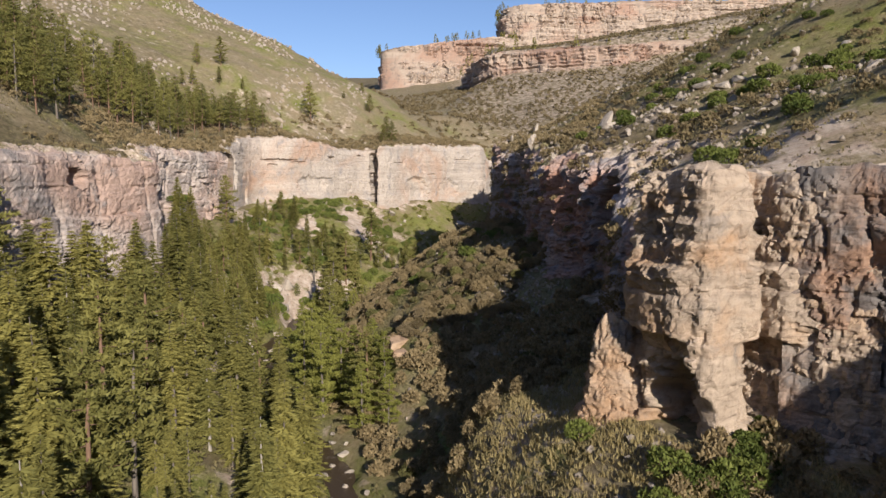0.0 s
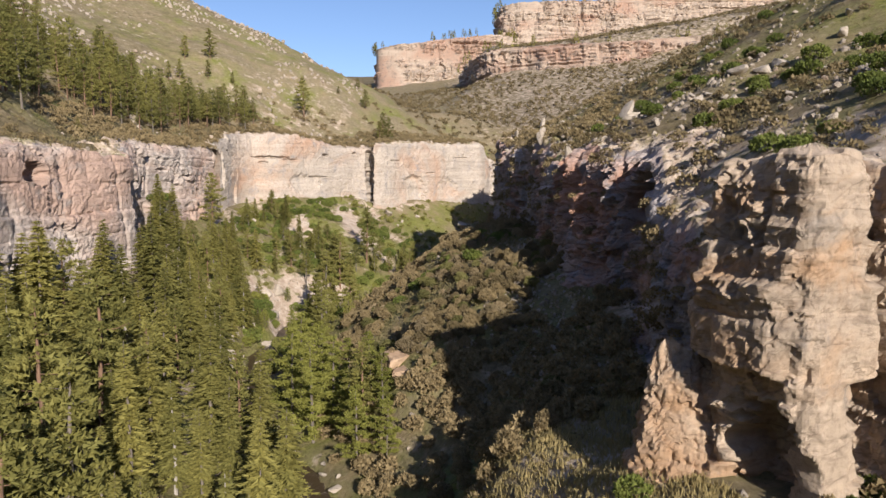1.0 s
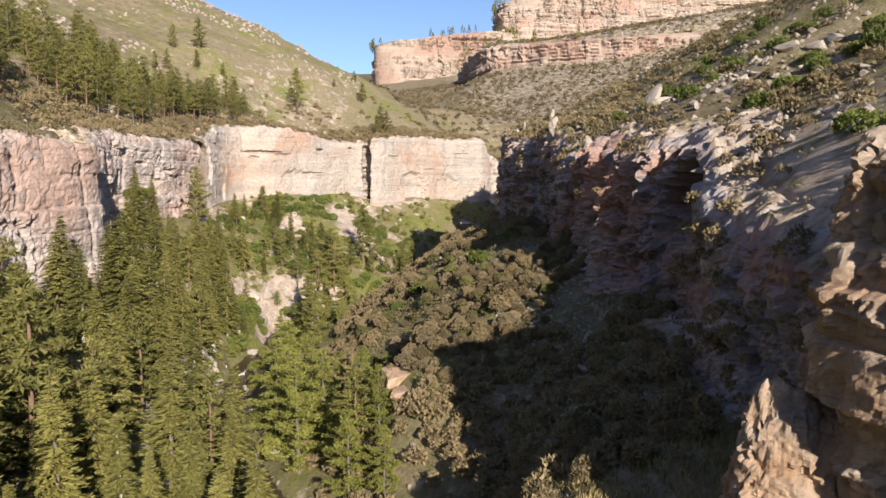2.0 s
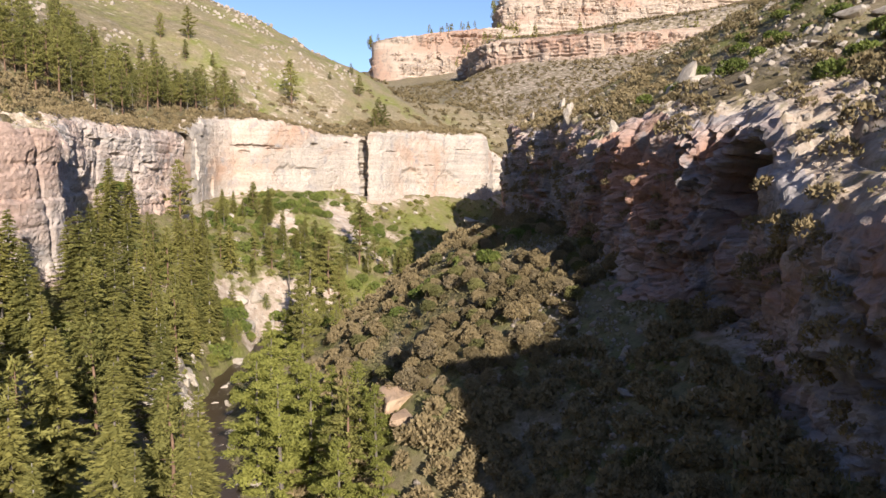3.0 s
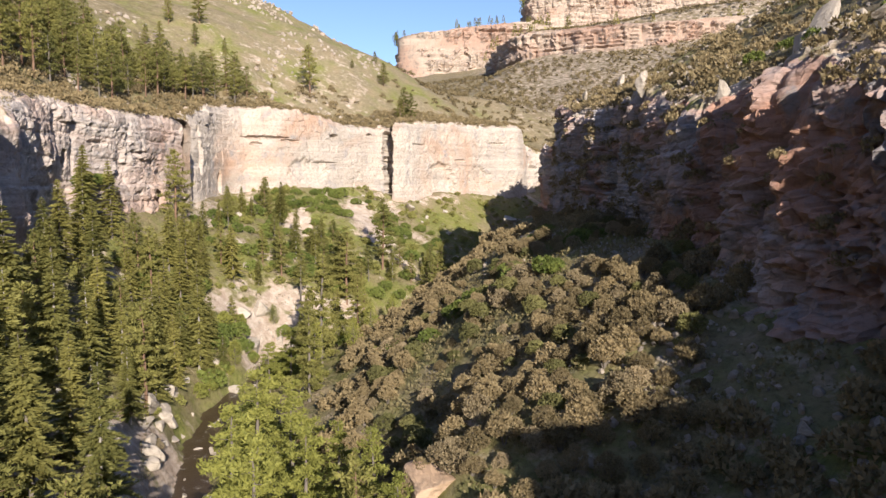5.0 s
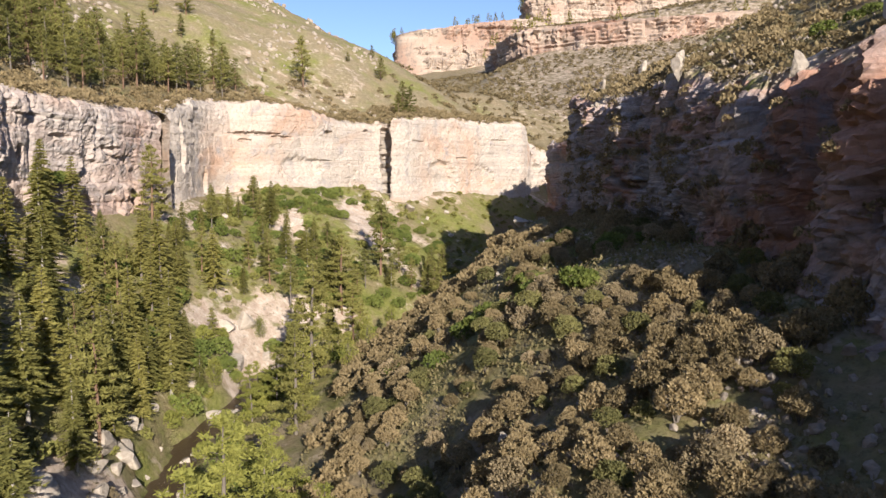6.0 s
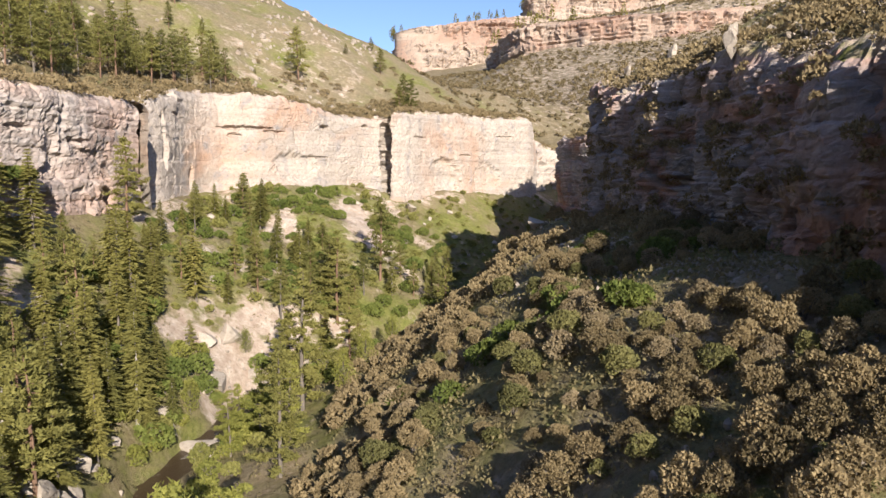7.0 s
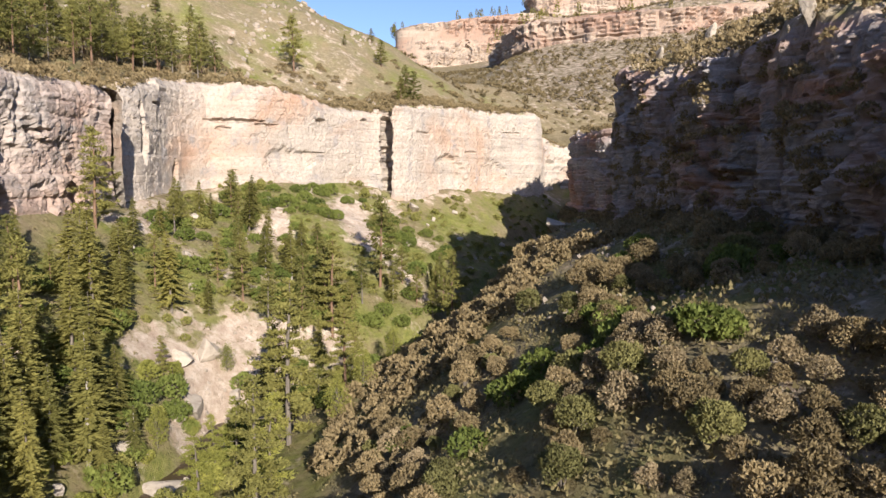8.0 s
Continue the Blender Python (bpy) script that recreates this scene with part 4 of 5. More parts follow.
def baked(arrays, places, gen, low, high, sink=0.05):
    """Many copies of small meshes laid into one: verts and quads."""
    out = []
    for k, (px, py, pz) in enumerate(places):
        v, f = arrays[k % len(arrays)]
        s, a = gen.uniform(low, high), gen.uniform(0, 6.28)
        c, sn = math.cos(a) * s, math.sin(a) * s
        out.append((np.column_stack([v[:, 0] * c - v[:, 1] * sn + px, v[:, 0] * sn + v[:, 1] * c + py, v[:, 2] * s * gen.uniform(0.85, 1.15) + pz - sink]), f))
    return join(out)


def creek_x(y):
    return np.interp(y, CREEK[:, 1], CREEK[:, 0])


# -- one of each kind, made once --
SPRUCE_LABEL = "narrow dark green spruce with drooping boughs on the slope"
PINE_LABEL = "open-crowned green pine with a bare reddish lower trunk"
BROAD_LABEL = "bright yellow-green leafy tree beside the creek"
spruce_kinds = [spruce(14, 3.2, 11, spruce_leaf, bark_grey), spruce(14, 2.7, 12, spruce_leaf, bark_grey), spruce(14, 3.5, 13, spruce_leaf, bark_grey, 0.12), spruce(14, 3.0, 14, pine_leaf, bark_dead, 0.14)]
pine_kinds = [pine(12, 2.7, 21, pine_leaf, bark_red, 0.2), pine(12, 2.4, 22, pine_leaf, bark_red, 0.14), pine(12, 3.1, 23, pine_leaf, bark_red, 0.12), pine(12, 2.0, 24, pine_leaf, bark_grey, 0.35, 18)]
light_kinds = [pine(12, 3.3, 25, broad_leaf, bark_grey, 0.06, 46, 0.72), pine(12, 2.8, 26, broad_leaf, bark_grey, 0.05, 46, 0.72), pine(12, 2.3, 29, broad_leaf, bark_grey, 0.04, 46, 0.72)]
broad_kinds = [broad_tree(10, 3.0, 31, broad_leaf, bark_grey), broad_tree(10, 2.6, 32, broad_leaf, bark_grey), broad_tree(10, 3.4, 33, green_leaf, bark_grey)]


def stand(name, label, group, kinds, tall, rows, gen, leaf_part=""):
    """Trees at x, y, height: each a thing of its own that shares its meshes with its like."""
    for k, (x, y, h) in enumerate(rows):
        trunk, crown = kinds[int(gen.integers(len(kinds)))]
        s = h / tall
        thing(name, label, "tree", group, (("trunk", trunk, ""), ("crown", crown, "")),
              on_ground(x, y, gen.uniform(0, 6.28), s * gen.uniform(0.92, 1.08), 0.15, 1.0))


trees = np.random.default_rng(3)
CREEK_SPRUCES = [(-43, 161, 12.5), (-44, 169, 9), (-45, 153, 12.5), (-49, 164, 10), (-46, 157, 14), (-44.5, 165, 13.6), (-44, 140, 9.5), (-44, 133, 12), (-44, 127, 14.4),
                 (-40, 111, 13.5), (-47, 125, 15.5), (-50, 113, 13.5), (-50, 94, 13), (-47, 141, 13), (-53, 189, 9.5), (-48, 193, 12), (-49, 170, 12), (-55, 172, 7), (-52, 150, 12), (-44.8, 150.3, 11), (-44.2, 157.2, 9), (-42.6, 151.4, 10), (-43.8, 146.3, 12), (-41.8, 161.5, 7), (-41.4, 166.8, 6)]
CREEK_PINES = [(-24, 233, 16.5), (-46, 206, 7.5), (-44, 212, 7), (-37, 201, 9.5), (-33, 206, 9.5), (-61.5, 200, 15), (-51, 195, 8),
               (-43, 207, 7.5), (-17, 233, 7), (-13, 246, 7.5), (-20, 237, 8), (-10, 252, 7), (-11, 102, 11), (-37, 238, 6.5), (-31, 214, 12), (-26, 222, 8), (-36, 104, 13)]
LIGHT_TREES = [(-32, 158.5, 7), (-30, 163, 8), (-33.5, 167, 6), (-25.5, 158, 9), (-11.5, 97, 10), (-8.5, 101, 8), (-7.5, 94, 7.5), (-10.5, 106, 10), (-23, 121, 14.5), (-18.5, 106, 15), (-23, 114, 13.5), (-16.5, 111, 13), (-21, 127, 11), (-15, 117, 9.5), (-19, 118, 12), (-13.5, 104, 9)]
BROAD_TREES = [(-27, 134, 7), (-40, 191, 4.2), (-20, 178, 4.5), (-20, 216, 5), (-22, 172, 5), (-33, 193, 5), (-27, 187, 5), (-24, 196, 5), (-19, 205, 5.5), (-44, 148, 5), (-41, 171, 4.5), (-33, 163, 4)]
stand("spruce_tree", SPRUCE_LABEL, "spruces on the west bank", spruce_kinds, 14, CREEK_SPRUCES, trees)
stand("pine_tree", PINE_LABEL, "pines along the creek", pine_kinds, 12, CREEK_PINES, trees)
full_kinds = [pine(16, 4.3, 27, pine_leaf, bark_red, 0.1, 26), pine(16, 3.9, 28, pine_leaf, bark_grey, 0.08, 26)]
BIG_PINES = [(-27, 171, 17), (-24.5, 150, 13), (-29, 209, 16), (-31, 181, 12), (-23, 184, 11)]
stand("pine_tree", "tall full pine beside the creek bend", "tall pines at the creek", full_kinds, 16, BIG_PINES, trees)
stand("pine_tree", "full yellow-green tree crowding the creek bank", "trees at the creek", light_kinds, 12, LIGHT_TREES, trees)
stand("leafy_tree", BROAD_LABEL, "leafy trees along the creek", broad_kinds, 10, BROAD_TREES, trees)
fixed = np.array([r[:2] for r in CREEK_SPRUCES + CREEK_PINES + BIG_PINES + LIGHT_TREES + BROAD_TREES] + [(-45.5, 105), (-43.5, 103), (-47, 107)])


def wood_here(x, y, z, d):
    free = np.min((x[:, None] - fixed[None, :, 0]) ** 2 + (y[:, None] - fixed[None, :, 1]) ** 2, 1) > 3.2 ** 2
    west = (x < creek_x(y) - np.interp(y, [100, 115, 130, 142], [4.5, 6.5, 6.5, 4.5])) & (d < -3.0)
    thick = (y < 172) | ((x < -50) & (y < 185) & (vnoise(x / 9, y / 9, 0, 5) > -0.3))
    return free & west & thick & (x > -0.66 * y - 7)


talus_trees = scattered(trees, 500, -60, -8, 180, 252, 4.0, lambda x, y, z, d: (d < -2.5) & (np.abs(x - creek_x(y)) > 2.5) & (x < creek_x(y) + 5) & (bare_soil(x, y, d) < 0.15) & (vnoise(x / 10, y / 10, 0, 7) > np.interp(y, [185, 215, 252], [-0.5, -0.1, 0.5])) & (np.min((x[:, None] - fixed[None, :, 0]) ** 2 + (y[:, None] - fixed[None, :, 1]) ** 2, 1) > 9))
young = np.column_stack([talus_trees[:, :2], np.clip(trees.normal(7.2, 1.9, len(talus_trees)), 3.5, 11)])
stand("spruce_tree", "young green spruce on the sunlit talus", "young trees on the talus", spruce_kinds, 14, young[::2], trees)
stand("pine_tree", "young open-crowned pine on the sunlit talus", "young trees on the talus", pine_kinds, 12, young[1::2], trees)
forest = scattered(trees, 4200, -66, -8, 26, 185, 4.6, wood_here)
forest_h = np.clip(trees.normal(12.0, 3.8, len(forest)), 5, 18.5) * np.interp(forest[:, 1], [80, 110], [1.0, 0.82])
wood = np.column_stack([forest[:, :2], forest_h])
gaps = np.random.default_rng(77)
fill = scattered(gaps, 700, -46, -12, 48, 112, 3.2, lambda x, y, z, d: wood_here(x, y, z, d) & (np.min((x[:, None] - forest[None, :, 0]) ** 2 + (y[:, None] - forest[None, :, 1]) ** 2, 1) > 3.3 ** 2))
stand("spruce_tree", SPRUCE_LABEL, "spruces on the west bank", spruce_kinds, 14, np.column_stack([fill[:, :2], gaps.uniform(7, 13, len(fill))]), gaps)
stand("spruce_tree", SPRUCE_LABEL, "spruces on the west bank", spruce_kinds, 14, wood[np.arange(len(wood)) % 5 > 0], trees)
stand("pine_tree", PINE_LABEL, "pines among the spruces", pine_kinds, 12, wood[::5], trees)

# the pines above the west rim and the single trees on the grass hill
grove_kinds = [pine(12, 2.6, 41, pine_leaf, bark_red, 0.3, 13), pine(12, 2.2, 42, pine_leaf, bark_red, 0.25, 13), pine(12, 2.9, 43, pine_leaf, bark_grey, 0.2, 13)]
grove = scattered(trees, 3600, -150, -70, 112, 285, 3.1, lambda x, y, z, d: (d > np.interp(y, [118, 160, 200, 285], [18, 17, 13, 6])) & (d < np.interp(y, [118, 160, 200, 285], [85, 72, 48, 24])) & (vnoise(x / 16, y / 16, 0, 9) > -0.3))
stand("pine_tree", "tall green pine in the grove above the cliff", "pines in the upper grove", grove_kinds, 12, np.column_stack([grove[:, :2], np.clip(trees.normal(11.5, 2, len(grove)), 6, 15)]), trees)
HILL = [(-104, 305, 11.4), (-96, 312, 11), (-93, 299, 9.4), (-103, 284, 8.2), (-101, 290, 6.8), (-84, 302, 6.2), (-57, 309, 19), (-47, 340, 3.4), (-35, 342, 8), (-25, 313, 13), (-22, 309, 9), (-25.5, 305, 7), (-41, 365, 4.3), (-74, 157, 2.5), (-68, 300, 2.5)]
stand("pine_tree", "lone dark pine on the open grass hill", "pines on the grass hill", [full_kinds[0], pine_kinds[2], pine_kinds[0]], 14, HILL, trees)

# -- bushes --
bush_meshes = [(meshed("stem", bush_stems(1.1, 1.5, 50 + k), bark_grey), meshed("foliage", bush_arrays(1.25, 1.95, 40 + k, 1900, 0.115, 12 + 2 * (k % 3), 0.9), (scrub_leaf, scrub_leaf, scrub_olive, scrub_leaf, scrub_grey, scrub_leaf)[k])) for k in range(6)]
green_meshes = [(meshed("stem", bush_stems(1.3, 1.3, 60 + k), bark_grey), meshed("foliage", bush_arrays(1.4, 1.5, 70 + k, 900, 0.19, 6), green_leaf)) for k in range(3)]


def bushes(name, label, group, kinds, rows, gen, low, high):
    for x, y in rows:
        twigs, foliage = kinds[int(gen.integers(len(kinds)))]
        thing(name, label, "shrub", group, (("stem", twigs, ""), ("foliage", foliage, "")), on_ground(x, y, gen.uniform(0, 6.28), gen.uniform(low, high), 0.05))


shrubs = np.random.default_rng(5)


def open_strip(x, y):
    """The grassy strip and the scree that run across the scrub."""
    strip = np.abs((x + 4) - (y - 150) * 0.32) < 2.6 + 1.4 * vnoise(x / 5, y / 5, 0, 4)
    return strip & (y > 128) & (y < 175)


def clearing(x, y):
    """Grass with hardly a bush: below the tower, and under the shaded cliff."""
    return (((x - 10) / 11) ** 2 + ((y - 58) / 12.5) ** 2 < 1) | (((x - 15) / 4.5) ** 2 + ((y - 106) / 8) ** 2 < 1)


near_scrub = scattered(shrubs, 8000, -16, 17, 98, 178, 1.6, lambda x, y, z, d: (d < -1.5) & (x > creek_x(y) + 9) & ~clearing(x, y) & ~open_strip(x, y) & (vnoise(x / 6, y / 6, 0, 2) > -0.35))
order = np.argsort(np.hypot(near_scrub[:, 0] - 3, (near_scrub[:, 1] - 134) * 0.8))
bushes("scrub_bush", "brown-olive mountain scrub bush on the dry slope", "scrub bushes on the east slope", bush_meshes, near_scrub[order[:330], :2], shrubs, 0.5, 1.3)
TALL = scattered(shrubs, 500, -5, 12, 57, 82, 2.8, lambda x, y, z, d: (d < -3.0) & ~clearing(x, y) & (x > creek_x(y) + 6))
bushes("scrub_bush", "tall olive-brown scrub bush below the rock tower", "tall scrub below the tower", bush_meshes, TALL[:26, :2], shrubs, 0.9, 1.5)
GREEN = [(1.3, 145.8), (-0.1, 144.2), (2.6, 147.2), (4.0, 141.3), (4.7, 138.4), (5.5, 137.6), (-5.6, 148.1), (-4.3, 147.7), (-13.2, 152.1), (-8.5, 143.8), (0.8, 152.1), (-3.1, 149.4), (9.6, 148.3), (10.6, 149.5), (1.9, 148.6), (5.5, 160), (8, 166),
         (11, 55), (8, 49), (15.5, 47), (19.5, 45), (24.0, 51.5), (23.2, 51.2), (12, 43), (31, 99), (35, 101), (36.5, 98.5), (46, 86), (52, 84), (55, 92), (44, 103), (49, 108), (57, 104), (62, 98), (13, 148),
         (-40.7, 178.3), (-41.6, 177.2), (-38, 191.2), (-34, 222), (-30, 218), (-38, 230), (-42, 224), (-46, 218), (-29, 262), (-36, 270), (-33, 276), (-22, 262), (-20.7, 217.3), (-22.8, 210.3), (-23.4, 185.4), (-25, 182.8), (-19.5, 213), (-22, 206), (-24, 201)]
hill_green = scattered(shrubs, 700, 27, 75, 62, 150, 3.4, lambda x, y, z, d: (d > 6) & (vnoise(x / 7, y / 7, 0, 33) > 0.12))
bushes("green_bush", "low dark green bush on the grass slope above the cliff", "green bushes on the east hill", green_meshes, hill_green[:70, :2], shrubs, 0.7, 1.4)
talus_green = scattered(shrubs, 900, -60, -12, 160, 275, 3.2, lambda x, y, z, d: (d < -2) & (np.abs(x - creek_x(y)) > 3) & (x < creek_x(y) + 6) & (bare_soil(x, y, d) < 0.25) & (vnoise(x / 8, y / 8, 0, 34) > -0.15))
bushes("green_bush", "bright green bush on the sunlit talus", "green bushes on the talus", green_meshes, talus_green[:125, :2], shrubs, 0.9, 1.9)
bushes("green_bush", "large dark green bush in dry grass below the tower", "green bushes below the tower", green_meshes, [(21.8, 48.9), (22.6, 49.2), (20.6, 47.2), (11.5, 45.5), (14.2, 44.2), (16.8, 45.2), (18.6, 43.8), (21.5, 46.2), (23.2, 48.6), (9.2, 47.8), (20.2, 41.5)], shrubs, 0.8, 1.25)
bushes("green_bush", "fresh green rounded bush among dry grass", "green bushes on the slopes", green_meshes, GREEN, shrubs, 0.8, 1.5)

thicket_meshes = [(meshed("stem", bush_stems(1.3, 1.7, 64 + k), bark_grey), meshed("foliage", bush_arrays(1.4, 2.0, 75 + k, 800, 0.2, 7), (broad_leaf, talus_leaf)[k % 2])) for k in range(4)]
thicket = scattered(shrubs, 900, -48, -12, 112, 215, 2.6, lambda x, y, z, d: (np.abs(x - creek_x(y)) > 2.8) & (np.abs(x - creek_x(y)) < 9) & (bare_soil(x, y, d) < 0.3) & ((x > creek_x(y)) | (y > 150)) & (vnoise(x / 7, y / 7, 0, 55) > -0.35))
bushes("creek_bush", "yellow-green leafy bush on the creek bank", "leafy bushes along the creek", thicket_meshes, thicket[:110, :2], shrubs, 0.6, 1.4)

bushes("creek_bush", "grey-green bush among rocks of the creek bank", "bushes among the bank rocks", bush_meshes[2:5], [(-40.5, 133), (-42.2, 129.5), (-43, 136), (-39.6, 121.5), (-41.3, 117.6), (-37.4, 124.6), (-42.6, 141.2), (-37.9, 134.2), (-44.5, 146), (-36, 116)], shrubs, 0.7, 1.3)

for x, y, z in ((-66.3, 176.5, 33.4), (-66.0, 178.5, 33.5), (-66.4, 180.5, 33.2)):
    twigs, foliage = green_meshes[0]
    thing("green_bush", "green bush on a ledge of the cliff", "shrub", "bushes on the cliff ledge", (("stem", twigs, ""), ("foliage", foliage, "")), Matrix.LocRotScale((x, y, z), Euler((0, 0, x)), (1.8, 1.8, 1.2)))

ledge_rows = np.vstack([LEDGES["shaded grey rock cliff with rounded ribs and a cave"], LEDGES["shaded red-brown bedded rock cliff above the scrub slope"]])
ledge_rows = ledge_rows[(ledge_rows[:, 1] > 64) & (ledge_rows[:, 1] < 215) & (np.hypot(ledge_rows[:, 0] - 25, ledge_rows[:, 1] - 98) > 8)]
ledge_rows = ledge_rows[shrubs.permutation(len(ledge_rows))[:420]]
rest = near_scrub[order[330:]]
light_bush = [bush_arrays(1.2, 1.5, 80 + k, 340, 0.26, 8, 0.8) for k in range(5)]
tiny_bush = [bush_arrays(0.8, 0.75, 90 + k, 170, 0.17, 5, 0.7) for k in range(5)]
far_bush = [bush_arrays(0.8, 0.7, 120 + k, 30, 0.5, 2) for k in range(4)]
grass_tuft = [bush_arrays(0.45, 0.35, 95 + k, 16, 0.16, 2, 1.2) for k in range(5)]
east_rest = scattered(shrubs, 12000, -22, 45, 20, 330, 1.75, lambda x, y, z, d: (d < -1.0) & (x > creek_x(y) + 7) & ~((y > 100) & (y < 178) & (x > -16) & (x < 17)) & (vnoise(x / 7, y / 7, 0, 2) > -0.45) & ~clearing(x, y))
tagged(put("scrub", meshed("scrub", baked(light_bush, np.vstack([rest, east_rest]), shrubs, 0.75, 1.35), scrub_leaf)), "dense brown-olive scrub covering the shaded slope", "scrub", kind="stuff")
rim_scrub = scattered(shrubs, 16000, -130, 110, 60, 400, 2.3, lambda x, y, z, d: (d > np.where(x > 0, 1.6, 1.2)) & (d < np.where(x > 0, 62, 42)) & (vnoise(x / 11, y / 11, 0, 3) + 0.5 * vnoise(x / 4, y / 4, 0, 13) > np.where((y > 225) & (d < 16) & (x < 30), -0.55, np.where(x > 0, np.interp(d, [2, 10, 60], [-0.4, -0.1, 0.15]), np.interp(d, [2, 8, 30], [-0.1, 0.25, 0.5])))))
north_scrub = np.vstack([scattered(shrubs, 9000, -100, 45, 150, 395, 2.1, lambda x, y, z, d: (d > 1.0) & (d < 27 + 12 * vnoise(x / 14, y / 14, 0, 23)) & (vnoise(x / 5, y / 5, 0, 24) > np.interp(d, [0, 15, 35], [-0.5, -0.3, 0.2])))])
tagged(put("hill_scrub", meshed("hill_scrub", baked(tiny_bush, north_scrub, shrubs, 1.2, 2.3), scrub_leaf)), "belt of brown scrub above the tall cliff", "scrub", kind="stuff")
tagged(put("rim_scrub", meshed("rim_scrub", baked(tiny_bush, rim_scrub, shrubs, 0.8, 1.9), scrub_leaf)), "low brown scrub along the cliff tops", "scrub", kind="stuff")
tagged(put("ledge_scrub", meshed("ledge_scrub", baked(tiny_bush, ledge_rows, shrubs, 0.8, 1.7, 0.15), scrub_leaf)), "dark scrub rooted on ledges of the shaded cliff", "scrub", kind="stuff")
bank_scrub = scattered(shrubs, 2200, -20, 13, 44, 108, 2.3, lambda x, y, z, d: (d < -1.5) & ((y < 82) | (x < 4)) & ((y < 100) | (x < creek_x(y) + 9.5)) & ~clearing(x, y) & (x > creek_x(y) + 5.5) & (vnoise(x / 5, y / 5, 0, 36) > -0.3))
tagged(put("bank_scrub", meshed("bank_scrub", baked(light_bush, bank_scrub, shrubs, 0.7, 1.3), scrub_leaf)), "brown-olive scrub on the creek bank below the tower", "scrub", kind="stuff")
talus_scrub = scattered(shrubs, 10000, -66, 26, 90, 360, 1.9, lambda x, y, z, d: (d < -1.2) & (x < creek_x(y) - 3) & (bare_soil(x, y, d) < 0.2) & (vnoise(x / 9, y / 9, 0, 6) + 0.6 * vnoise(x / 3, y / 3, 0, 26) > -0.15))
tagged(put("talus_shrubs", meshed("talus_shrubs", baked(light_bush[:3] + tiny_bush, talus_scrub, shrubs, 0.5, 1.3), talus_leaf)), "green brush on the sunlit talus below the cliff", "brush", kind="stuff")
turf = scattered(shrubs, 13000, -100, 75, 35, 290, 1.0, lambda x, y, z, d: (bare_soil(x, y, d) < 0.38) & ((d > np.where(x > 0, 2.8, 1.0)) | (d < -0.8)) & (np.abs(x - creek_x(y)) > 4))
turf = np.vstack([turf, scattered(shrubs, 9000, -14, 18, 98, 168, 0.6, lambda x, y, z, d: (d < -1) & (x > creek_x(y) + 7) & (vnoise(x / 4, y / 4, 0, 39) > -0.2))])
tower_turf = scattered(shrubs, 9000, -4, 26, 36, 74, 0.38, lambda x, y, z, d: (d < -0.8) & (x > creek_x(y) + 6))
grass_leaf = leaf_material("dry_grass", (0.13, 0.112, 0.055), (0.29, 0.245, 0.125), 0.3)
tagged(put("grass", meshed("grass", baked(grass_tuft, turf, shrubs, 0.7, 1.5), grass_leaf)), "tufts of dry and green grass over the slopes", "grass", kind="stuff")
def stalk_tuft(seed, count=26):
    """A tuft of upright dry stalks."""
    gen = np.random.default_rng(seed)
    base = np.column_stack([gen.normal(size=(count, 2)) * 0.22, np.full(count, -0.05)])
    return blades(base, gen.normal(size=(count, 3)) * 0.28 + [0, 0, 1], gen.uniform(0.3, 0.62, count), gen.uniform(0.035, 0.07, count), gen)


golden_leaf = leaf_material("golden_grass", (0.19, 0.16, 0.07), (0.42, 0.345, 0.17), 0.3)
tagged(put("golden_grass", meshed("golden_grass", baked([stalk_tuft(160 + k) for k in range(5)], tower_turf, shrubs, 0.7, 1.3), golden_leaf)), "golden dry grass on the slope below the tower", "grass", kind="stuff")
far_scrub = scattered(shrubs, 8000, -60, 330, 405, 760, 3.3, lambda x, y, z, d: (d > 20) & (vnoise(x / 30, y / 30, 0, 8) > -0.4))
tagged(put("far_scrub", meshed("far_scrub", baked(far_bush, far_scrub, shrubs, 0.9, 2.4), scrub_leaf)), "specks of scrub on the distant slope", "scrub", kind="stuff")


def far_tree(seed):
    gen = np.random.default_rng(seed)
    n = 90
    u = gen.random(n) ** 0.8
    a = gen.uniform(0, 6.28, n)
    rad = 2.3 * (1 - u) * gen.uniform(0.4, 1, n) + 0.1
    base = np.column_stack([np.cos(a) * rad * 0.5, np.sin(a) * rad * 0.5, 1 + u * 8])
    return kites(base, np.column_stack([np.cos(a), np.sin(a), gen.uniform(-0.4, 0.3, n)]), 0.7 + rad * 0.6, 0.45 + 0 * rad, 0.6, gen)


far_kinds = [far_tree(200 + k) for k in range(4)]
mesa_woods = []
for rows, most, depth in ((mesa_left, 60, 26), (mesa_high, 110, 40), (mesa_low, 30, 10)):
    line = resample(rows, 4.0)
    for i in shrubs.integers(2, len(line) - 2, most):
        if vnoise(i / 9.0, 0, 0, 44) > -0.25:
            mesa_woods.append((line[i, 0] + shrubs.uniform(-4, 4), line[i, 1] + shrubs.uniform(8, depth + 8), line[i, 3] + 1.0))
tagged(put("mesa_woods", meshed("mesa_woods", baked(far_kinds, mesa_woods, shrubs, 0.8, 1.5), spruce_leaf)), "dark conifers along the distant mesa rim", "trees", kind="stuff")

